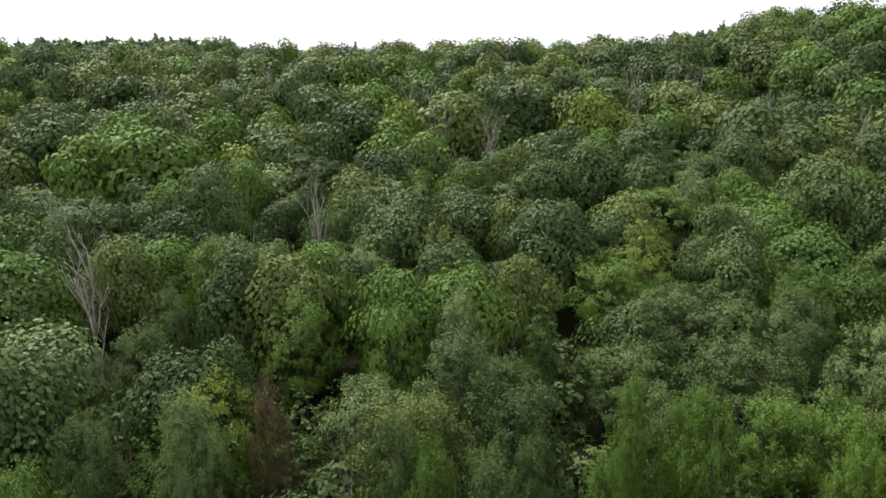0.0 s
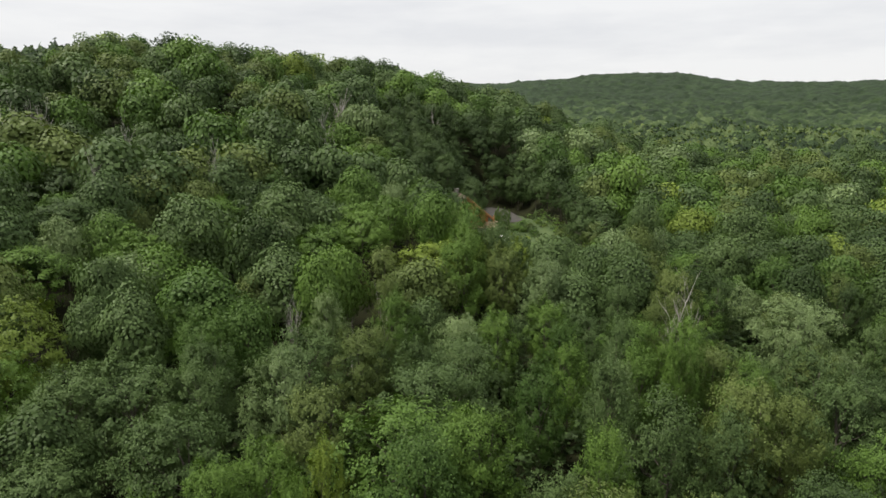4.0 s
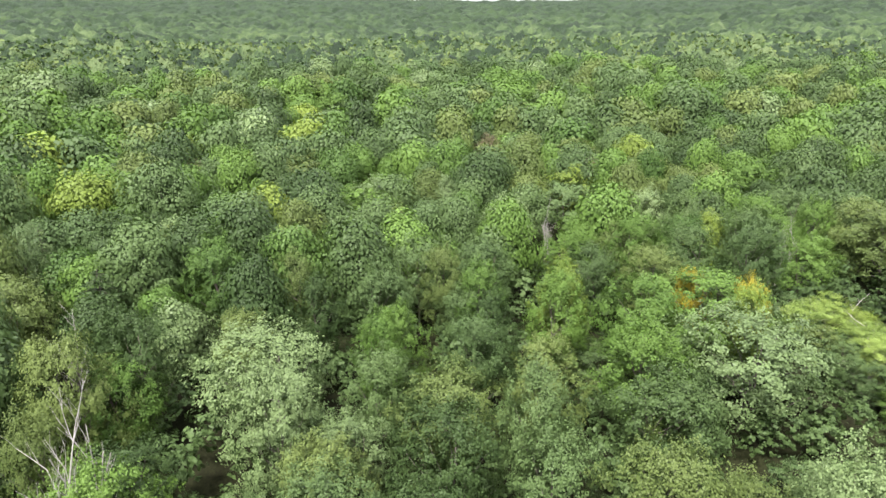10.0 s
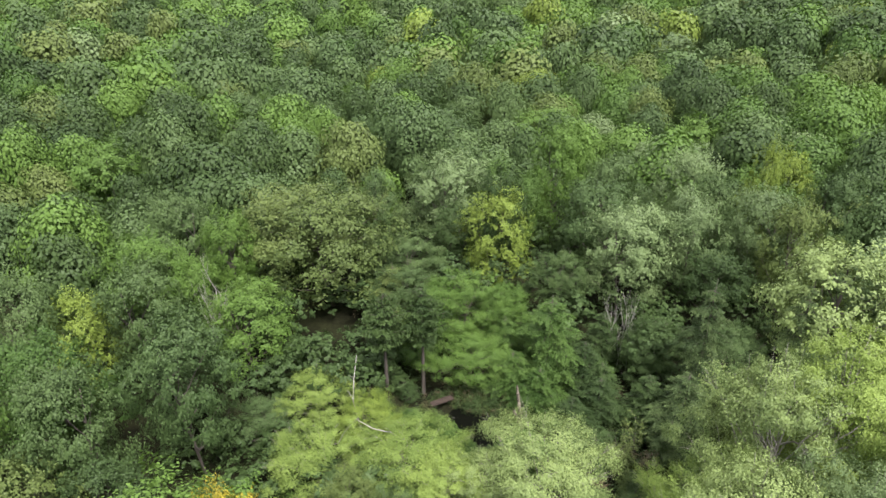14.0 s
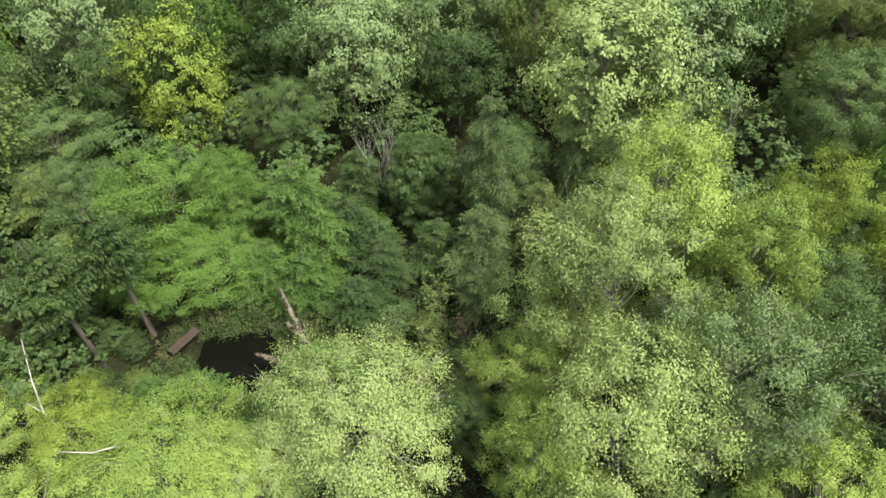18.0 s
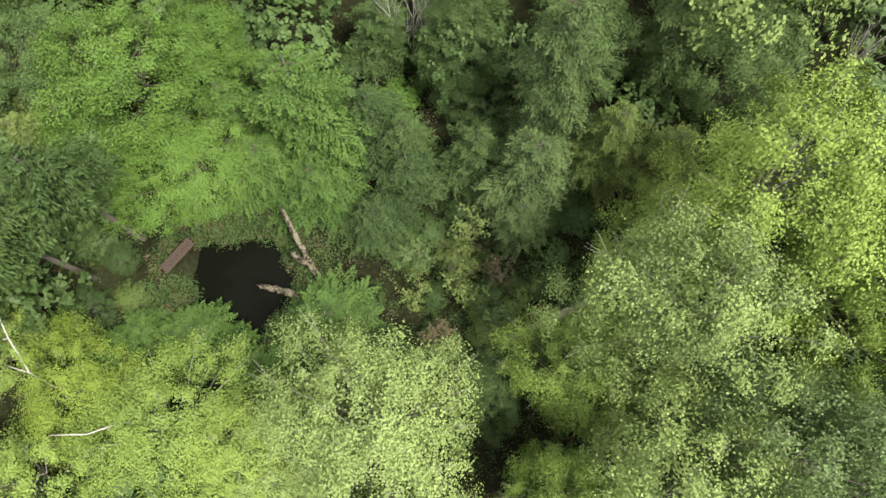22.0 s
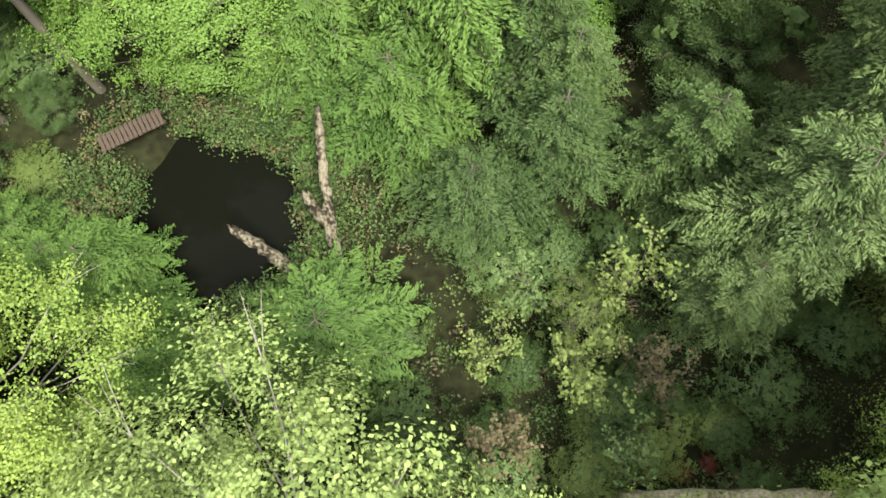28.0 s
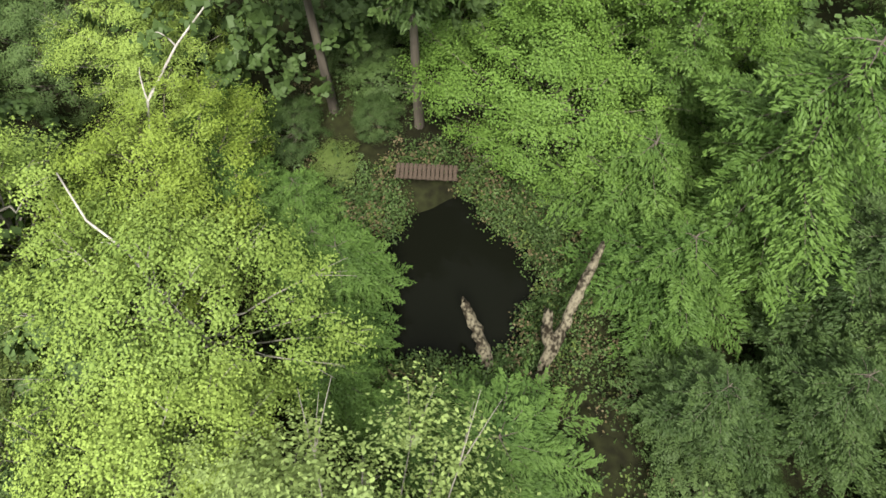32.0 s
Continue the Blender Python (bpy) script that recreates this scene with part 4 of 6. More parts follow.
# low hemlocks; south of y -50 the dark tint paints in the gap's shade
for x, y, h, w in ((89.6, -47.2, 3.0, 3.8), (87.2, -46.6, 2.8, 3.6), (91.4, -47.6, 2.8, 3.6), (86.2, -45.6, 3.4, 4.0), (92.8, -46.0, 3.6, 4.0), (84.6, -46.2, 2.6, 3.4),
                   (80.4, -52.6, 3.6, 5.0), (78.8, -55.0, 4.2, 5.2)):
    plant("hemlock", x, y, h, w, "dark" if y < -50 else "needle", 0)
# thin brush over the open floor between the pond and the fallen trunk
for x, y, h, w, tint in ((76.3, -49.4, 3.4, 4.4, "olive"), (77.4, -47.4, 2.8, 3.8, "brown"), (75.6, -51.8, 3.6, 4.4, "olive"), (77.8, -50.6, 2.8, 3.6, "green"), (74.6, -49.6, 2.6, 3.6, "brown"), (78.6, -48.4, 2.6, 3.4, "olive"), (75.0, -47.6, 2.8, 3.4, "green")):
    plant("brush", x, y, h, w, tint, 0)
# shrubs over the bare places of the floor
for x, y, h, w, tint in ((83.6, -37.6, 5.2, 5.0, "green"), (80.2, -38.4, 5.0, 5.0, "fresh"), (87.8, -38.4, 5.0, 5.0, "green"), (91.6, -39.0, 5.0, 5.0, "olive"), (97.2, -16.4, 6.0, 6.0, "green"), (101.6, -43.4, 4.0, 5.0, "green"), (94.6, -49.0, 1.6, 2.4, "dark"), (93.4, -51.4, 1.3, 2.0, "dark"), (95.6, -52.6, 1.6, 2.6, "green")):
    plant("bush", x, y, h, w, tint, 0)
# two tall pines whose bare stems stand behind the footbridge
plant("pine", 94.9, -50.6, 10.5, 4.6, "dark", 0)
plant("pine", 92.6, -52.6, 10.5, 4.6, "dark", 0)

# ---- the pond, its footbridge and the broken trunks


def box(bm, lo, hi, bevel=0.0):
    r = bmesh.ops.create_cube(bm, size=1.0)
    for v in r["verts"]:
        v.co = Vector([lo[i] + (v.co[i] + 0.5) * (hi[i] - lo[i]) for i in range(3)])
    if bevel:
        edges = list({e for v in r["verts"] for e in v.link_edges})
        bmesh.ops.bevel(bm, geom=edges, offset=bevel, segments=1, affect="EDGES")


def box_part(name, lo, hi, material, parent, label="", bevel=0.0):
    bm = bmesh.new()
    box(bm, lo, hi, bevel)
    return part(name, bm, material, parent, label)


def build_pond():
    n = 60
    ring = []
    for i in range(n):
        a = i * 2 * math.pi / n
        k = 1.24
        ring.append((POND[0] + POND[2] * k * math.cos(a), POND[1] + POND[3] * k * math.sin(a), WATER))
    ob = mesh_object("water", [(POND[0], POND[1], WATER)] + ring, [(0, 1 + i, 1 + (i + 1) % n) for i in range(n)], WATER_MAT)
    tagged(ob, "still black pond water mirroring the sky", "pond", kind="structure")


def build_footbridge():
    thing = new("footbridge")
    thing.matrix_world = pose(90.45, -51.4, 6.1, 0, 0, 50) @ Matrix.Diagonal((0.66, 0.6, 0.7, 1))
    tagged(thing, "short plank footbridge of weathered brown boards over the pond", "footbridge")
    box_part("beam", (-1.5, -0.36, -0.16), (1.5, -0.26, -0.03), PLANK, thing)
    box_part("beam", (-1.5, 0.26, -0.16), (1.5, 0.36, -0.03), PLANK, thing)
    bm = bmesh.new()
    box(bm, (-0.085, -0.48, -0.02), (0.085, 0.48, 0.025), 0.008)
    me = bpy.data.meshes.new("plank")
    bm.to_mesh(me)
    bm.free()
    me.materials.append(PLANK)
    rng = random.Random(4)
    for i in range(14):
        ob = new("plank", me)
        ob.parent = thing
        ob.matrix_local = pose(-1.36 + i * 0.209, rng.uniform(-0.02, 0.02), rng.uniform(0, 0.006), 0, 0, rng.uniform(-1.2, 1.2))


def rough_trunk(rng, line, radii, sides=12):
    """A broken trunk: a tube with a knobbly, splintered surface."""
    pts, rad = [], []
    for (a, b), (ra, rb) in zip(zip(line[:-1], line[1:]), zip(radii[:-1], radii[1:])):
        for k in range(5):
            t = k / 5
            pts.append([a[i] * (1 - t) + b[i] * t + rng.normal(0, 0.02) for i in range(3)])
            rad.append((ra * (1 - t) + rb * t) * rng.uniform(0.85, 1.18))
    pts.append(line[-1])
    rad.append(radii[-1])
    v, f = tube(np.array(pts), rad, sides)
    v = v + rng.normal(0, 0.018, v.shape)
    top = v[-sides:]
    way = unit(np.array(line[-1]) - np.array(line[-2]))
    v[-sides:] = top + way * rng.uniform(-0.05, 0.30, (sides, 1))
    return v, f


def build_snags():
    rng = np.random.default_rng(77)
    thing = new("forked_snag")
    thing.location = (83.2, -49.7, 5.0)
    tagged(thing, "broken forked dead trunk, bark stripped, leaning over the pond", "dead trunk")
    o = np.array(thing.location)
    for name, line, radii in (("stem", [(83.1, -49.5, 4.9), (83.45, -50.15, 6.0), (83.75, -50.75, 6.85)], [0.20, 0.175, 0.16]),
                              ("arm", [(83.72, -50.8, 6.75), (83.95, -51.25, 7.2), (84.3, -51.95, 7.55), (84.75, -52.95, 8.05)], [0.15, 0.13, 0.115, 0.085]),
                              ("stub", [(83.72, -50.6, 6.65), (84.05, -50.7, 7.05), (84.24, -50.85, 7.38)], [0.145, 0.135, 0.115])):
        v, f = rough_trunk(rng, [tuple(np.array(p) - o) for p in line], radii)
        mesh_object(name, v.tolist(), f, SNAG_BARK, thing, smooth=True)
    v, f = rough_trunk(rng, [(-0.6, 0.15, -0.5), (0.25, -0.02, 0.2), (1.05, -0.2, 0.8), (1.8, -0.3, 1.35)], [0.22, 0.19, 0.165, 0.12])
    ob = mesh_object("broken_stump", v.tolist(), f, SNAG_BARK, smooth=True)
    ob.location = (84.2, -49.25, 5.35)
    tagged(ob, "pale splintered stump of a dead trunk leaning over water", "stump")
    v, f = rough_trunk(rng, [(1.0, 0.45, -0.25), (-1.3, -0.55, 0.35), (-2.8, -1.15, 0.85), (-4.45, -1.85, 1.35)], [0.23, 0.21, 0.18, 0.13])
    ob = mesh_object("fallen_log", v.tolist(), f, MOSS_LOG, smooth=True)
    ob.location = (73.5, -46.95, 5.65)
    tagged(ob, "fallen trunk, mossy at its foot and bare at the tip", "log")


def build_dead_limbs():
    """Pale dead limbs that reach out of the yellow-green maples."""
    for line, girth, forks in (([(88.6, -43.6, 5.4), (88.75, -43.6, 8.4), (89.6, -43.4, 9.1), (90.7, -43.3, 9.6), (91.8, -42.9, 9.9), (93.1, -42.9, 10.3)], 0.06, 2),
                               ([(93.6, -44.6, 5.4), (94.2, -44.9, 8.4), (94.9, -45.5, 9.3), (95.6, -46.9, 9.9), (96.6, -49.1, 10.4)], 0.06, 2)):
        pts = np.array(line)
        tubes = [tube(pts, np.linspace(girth, girth * 0.35, len(pts)), 7)]
        for k in range(forks):
            a = pts[2 + k]
            tubes.append(tube(bend(a, a + np.array([0.7 - 0.5 * k, -0.3 + 0.6 * k, 0.5]), 0.15), np.linspace(girth * 0.5, girth * 0.12, 5), 5))
        verts, faces = join_tubes(tubes)
        ob = mesh_object("dead_limb", verts, faces, PALE_BARK, smooth=True)
        tagged(ob, "bare pale dead limb reaching out of a leafy maple", "branch")


build_pond()
build_dead_limbs()
build_footbridge()
build_snags()

for x, y, h, w, tint in ((76.5, -50.7, 1.7, 2.6, "olive"), (77.6, -52.0, 1.5, 2.2, "green"), (75.4, -48.8, 1.2, 2.2, "olive"), (73.0, -47.8, 0.45, 0.7, "red"), (72.3, -48.3, 0.4, 0.6, "red"),
                         (71.6, -50.6, 1.6, 2.4, "green"), (79.0, -51.4, 1.3, 2.2, "green"), (92.8, -49.4, 0.6, 2.0, "olive"), (94.6, -52.4, 1.4, 2.4, "dark"), (75.2, -44.9, 1.9, 2.6, "green"),
                         (87.4, -54.4, 1.6, 2.8, "dark"), (74.6, -54.0, 1.8, 2.6, "dark"), (91.2, -48.2, 0.9, 1.8, "green"), (97.0, -53.5, 2.0, 3.0, "dark"), (77.2, -46.2, 1.6, 2.4, "green"),
                         (79.5, -59.5, 2.0, 3.0, "fresh"), (82.0, -61.5, 2.0, 3.0, "dark"), (88.5, -62.5, 2.2, 3.4, "dark"), (94.5, -62.5, 2.0, 3.0, "green"), (70.0, -52.6, 1.4, 2.4, "green")):
    plant("bush", x, y, h, w, tint, 1)
shrub_rng = np.random.default_rng(44)
for k in range(46):
    x, y = shrub_rng.uniform(70.5, 81.0), shrub_rng.uniform(-55.5, -44.8)
    if np.hypot(x - 73, y + 47.8) < 0.9:
        continue
    plant("bush", x, y, shrub_rng.uniform(0.6, 1.5), shrub_rng.uniform(1.3, 2.4), ("dark", "green", "dark", "olive", "dark")[k % 5], 1)
for x, y, h, w in ((76.5, -50.7, 2.6, 3.8), (76.9, -49.2, 2.0, 3.4), (76.2, -47.3, 1.5, 3.2), (78.2, -47.8, 1.4, 2.8), (74.6, -47.2, 1.4, 2.8)):
    plant("twigs", x, y, h, w, lod=0)


def build_undergrowth():
    """Low leaves over the forest floor near the pond."""
    rng = np.random.default_rng(21)
    n, per = 1900, 44
    x, y = 80 + rng.normal(0, 10, n), -50.5 + rng.normal(0, 8, n)
    turn, ring = rng.uniform(0, 6.283, 1500), 0.86 + 0.9 * rng.random(1500) ** 1.3
    x, y = np.append(x, POND[0] + POND[2] * ring * np.cos(turn)), np.append(y, POND[1] + POND[3] * ring * np.sin(turn))
    wet = (np.hypot(x - 90.4, y + 51.4) < 0.9) | (np.hypot((x - POND[0]) / POND[2], (y - POND[1]) / POND[3]) < 0.85) | (ground_height(x, y) < WATER - 0.1)
    x, y = x[~wet], y[~wet]
    tall = rng.uniform(0.15, 1.0, len(x)) ** 1.6
    d = unit(rng.normal(size=(len(x), per, 3)))
    d[..., 2] = np.abs(d[..., 2])
    reach = rng.uniform(0.25, 0.7, len(x))[:, None, None] * rng.uniform(0.3, 1.0, (len(x), per, 1))
    p = np.stack([x, y, ground_height(x, y)], 1)[:, None] + d * reach * np.array([1, 1, 0.0]) + d * np.array([0, 0, 1.3]) * tall[:, None, None] + np.array([0, 0, 0.03])
    cut = np.repeat(rng.random(len(x)), per)
    p = p.reshape(-1, 3)
    quads = leaf_corners(rng, p, (d * 0.5 + np.array([0, 0, 0.6])).reshape(-1, 3), 0.085, 0.06, spread=0.8)
    for tint, lo, hi in (("dark", 0, 0.58), ("green", 0.58, 0.78), ("olive", 0.78, 0.85), ("brown", 0.85, 1.01)):
        pick = (cut >= lo) & (cut < hi)
        ob = new("undergrowth", quads_mesh("undergrowth", quads[pick], LEAF[tint], rng.uniform(0, 0.6, pick.sum())))
        tagged(ob, f"{TINTS[tint]} low plants and seedlings on the forest floor", "undergrowth", kind="stuff")


build_undergrowth()

# ---- the log house on the hillside, its yard and car


def yard(x, y):
    """From the plan of the yard to the ground."""
    return 31.5 + 1.13 * (x - 31.5) - 2.5, 11.5 + 1.13 * (y - 11)


def yard_plan(x, y):
    """From the ground to the plan of the yard."""
    return (x + 2.5 - 31.5) / 1.13 + 31.5, (y - 11.5) / 1.13 + 11


def build_house():
    thing = new("log_house")
    thing.matrix_world = pose(133.8, 106.2, 6.6, 0, 0, -38) @ Matrix.Diagonal((1.08, 1.08, 1.18, 1))
    tagged(thing, "orange log house with steep brown roof and raised wooden deck", "house")
    hw, front, back, deck, eave, apex = 5.4, -5.0, 6.5, 2.9, 5.5, 9.7
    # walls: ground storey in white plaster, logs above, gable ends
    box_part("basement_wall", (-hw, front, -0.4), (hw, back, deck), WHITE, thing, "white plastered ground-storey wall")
    outline = [(-hw, deck), (hw, deck), (hw, eave), (0, apex - 0.25), (-hw, eave)]
    bm = bmesh.new()
    fr = [bm.verts.new((x, front - 0.02, z)) for x, z in outline]
    bk = [bm.verts.new((x, back, z)) for x, z in outline]
    bm.faces.new(fr)
    bm.faces.new(bk[::-1])
    for i in range(5):
        bm.faces.new((fr[i], bk[i], bk[(i + 1) % 5], fr[(i + 1) % 5]))
    part("log_wall", bm, LOG_WALL, thing)
    # log courses stand proud of the front and side walls
    course = bmesh.new()
    bmesh.ops.create_cone(course, segments=8, radius1=0.15, radius2=0.15, depth=1.0, cap_ends=True)
    me = bpy.data.meshes.new("log_course")
    course.to_mesh(me)
    course.free()
    me.materials.append(LOG_WALL)
    z = deck + 0.15
    while z < apex - 0.6:
        half = hw if z < eave else hw * (apex - 0.25 - z) / (apex - 0.25 - eave)
        ob = new("log_course", me)
        ob.parent = thing
        ob.matrix_local = pose(0, front + 0.06, z, 0, 90, 0) @ Matrix.Diagonal((1, 1, 2 * half + (0.5 if z < eave else -0.2), 1))
        if z < eave:
            for side in (-1, 1):
                ob = new("log_course", me)
                ob.parent = thing
                ob.matrix_local = pose(side * (hw - 0.04), (front + back) / 2, z, 90, 0, 0) @ Matrix.Diagonal((1, 1, back - front, 1))
        z += 0.3
    # roof: two thick slopes with overhang, ridge cap, barge boards
    over, thick = 1.3, 0.28
    rise = (apex - eave) / hw
    for side in (-1, 1):
        bm = bmesh.new()
        xs = (0.0, side * (hw + over))
        zs = (apex, apex - rise * (hw + over))
        v = [bm.verts.new((x, y, z + dz)) for dz in (0, -thick) for x, z in zip(xs, zs) for y in (front - 1.5, back + 0.7)]
        for q in ((0, 1, 3, 2), (4, 6, 7, 5), (0, 2, 6, 4), (1, 5, 7, 3), (2, 3, 7, 6), (0, 4, 5, 1)):
            bm.faces.new([v[i] for i in q])
        bmesh.ops.recalc_face_normals(bm, faces=bm.faces)
        slope = part("roof_slope", bm, SHINGLE, thing)
        bm = bmesh.new()
        v = [bm.verts.new((x, y, z + dz)) for dz in (0.06, -thick - 0.12) for x, z in zip(xs, zs) for y in (front - 1.58, front - 1.5)]
        for q in ((0, 1, 3, 2), (4, 6, 7, 5), (0, 2, 6, 4), (1, 5, 7, 3), (2, 3, 7, 6), (0, 4, 5, 1)):
            bm.faces.new([v[i] for i in q])
        bmesh.ops.recalc_face_normals(bm, faces=bm.faces)
        part("barge_board", bm, TRIM, thing, "light stained barge board")
        box_part("gutter", (side * (hw + over) - 0.08, front - 1.5, zs[1] - thick - 0.1), (side * (hw + over) + 0.08, back + 0.7, zs[1] - thick + 0.02), TRIM, slope)
    # a cross gable on the west slope
    bm = bmesh.new()
    pts = [(-hw - 0.9, -1.0, 6.0), (-hw - 0.9, 3.6, 6.0), (-hw - 0.9, 1.3, 8.4), (-1.6, -1.0, 6.0), (-1.6, 3.6, 6.0), (-1.6, 1.3, 8.4)]
    v = [bm.verts.new(p) for p in pts]
    for q in ((0, 1, 2), (0, 2, 5, 3), (1, 4, 5, 2), (3, 5, 4), (0, 3, 4, 1)):
        bm.faces.new([v[i] for i in q])
    part("dormer", bm, LOG_WALL, thing)
    for lo, hi in (((-1.3), 1.3), (3.9, 1.3)):
        bm = bmesh.new()
        pts = [(-hw - 1.3, lo, 5.85), (-1.4, lo, 5.85), (-1.4, hi, 8.62), (-hw - 1.3, hi, 8.62)]
        a = [bm.verts.new(p) for p in pts]
        b = [bm.verts.new((p[0], p[1], p[2] - 0.16)) for p in pts]
        bm.faces.new(a)
        bm.faces.new(b[::-1])
        for i in range(4):
            bm.faces.new((a[i], b[i], b[(i + 1) % 4], a[(i + 1) % 4]))
        bmesh.ops.recalc_face_normals(bm, faces=bm.faces)
        part("roof_slope", bm, SHINGLE, thing)
    chimney = box_part("chimney", (-0.9, 2.2, 8.2), (0.1, 3.1, 10.5), STONE, thing, "grey stone chimney", 0.04)
    box_part("cap", (-1.02, 2.08, 10.5), (0.22, 3.22, 10.65), STONE, chimney)
    # windows and doors on the front
    for name, cx, cz, w, h in (("window", -1.2, 7.75, 1.0, 0.9), ("window", 0.4, 7.9, 1.0, 1.0), ("window", -1.2, 6.1, 1.0, 1.5), ("window", 0.4, 6.1, 1.0, 1.5), ("window", 2.9, 6.2, 1.4, 1.3),
                               ("door", 0.4, 4.05, 1.7, 2.2), ("window", 3.2, 4.5, 1.1, 1.2), ("window", -3.2, 4.4, 1.4, 1.4), ("window", -3.3, 6.0, 1.2, 1.1), ("door", 1.0, 1.3, 1.1, 2.1), ("window", -2.8, 1.5, 1.3, 1.0)):
        y = front - 0.13 if cz > deck else front - 0.03
        frame_part = box_part(name, (cx - w / 2, y - 0.05, cz - h / 2), (cx + w / 2, y + 0.1, cz + h / 2), TRIM, thing)
        if w > 1.3:
            box_part("pane", (cx - w / 2 + 0.09, y - 0.07, cz - h / 2 + 0.09), (cx - 0.04, y - 0.045, cz + h / 2 - 0.09), GLASS, frame_part, "dark glass pane")
            box_part("pane", (cx + 0.04, y - 0.07, cz - h / 2 + 0.09), (cx + w / 2 - 0.09, y - 0.045, cz + h / 2 - 0.09), GLASS, frame_part, "dark glass pane")
        else:
            box_part("pane", (cx - w / 2 + 0.09, y - 0.07, cz - h / 2 + 0.09), (cx + w / 2 - 0.09, y - 0.045, cz + h / 2 - 0.09), GLASS, frame_part, "dark glass pane")
    # deck with posts and rails, wrapping the east corner
    box_part("deck", (-hw, front - 2.6, deck - 0.25), (hw + 2.0, front - 0.02, deck), DECK, thing, "pale wooden deck floor")
    box_part("deck", (hw + 0.02, front, deck - 0.25), (hw + 2.0, front + 5.0, deck), DECK, thing, "pale wooden deck floor")
    for x in (-5.2, -1.6, 2.0, 5.2, 7.2):
        box_part("post", (x - 0.09, front - 2.5, -0.5), (x + 0.09, front - 2.32, deck - 0.25), DECK, thing)
    for zz in (deck + 0.98, deck + 0.2):
        box_part("rail", (-hw, front - 2.58, zz - 0.05), (hw + 2.0, front - 2.48, zz + 0.05), DECK, thing)
        box_part("rail", (hw + 1.9, front - 2.48, zz - 0.05), (hw + 2.0, front + 5.0, zz + 0.05), DECK, thing)
    bm = bmesh.new()
    box(bm, (-0.06, -0.02, deck), (0.06, 0.02, deck + 0.95))
    me = bpy.data.meshes.new("baluster")
    bm.to_mesh(me)
    bm.free()
    me.materials.append(DECK)
    for i in range(62):
        ob = new("baluster", me)
        ob.parent = thing
        ob.matrix_local = pose(-hw + 0.1 + i * 0.2, front - 2.53, 0) if i < 62 else Matrix()
    box_part("porch_post", (hw + 1.6, front - 0.3, deck), (hw + 1.78, front - 0.12, deck + 2.2), LOG_WALL, thing)


def draped(name, material, label, category, cx, cy, rx, ry, turn, lift):
    """A patch of surfacing laid over the ground."""
    n, rings = 36, 9
    cx, cy = yard(cx, cy)
    rx, ry = rx * 1.13, ry * 1.13
    verts, faces = [], []
    c, s = math.cos(radians(turn)), math.sin(radians(turn))
    for k in range(rings + 1):
        for i in range(n):
            a = i * 2 * math.pi / n
            q = (k / rings) * (1 + 0.08 * math.sin(3 * a + cx) * (k / rings))
            u, v = rx * q * math.copysign(abs(math.cos(a)) ** 0.7, math.cos(a)), ry * q * math.copysign(abs(math.sin(a)) ** 0.7, math.sin(a))
            x, y = cx + u * c - v * s, cy + u * s + v * c
            verts.append((x, y, float(ground_height(x, y)) + lift))
    for k in range(rings):
        faces += [(k * n + i, k * n + (i + 1) % n, (k + 1) * n + (i + 1) % n, (k + 1) * n + i) for i in range(n)]
    tagged(mesh_object(name, verts, faces, material, smooth=True), label, category, kind="structure")


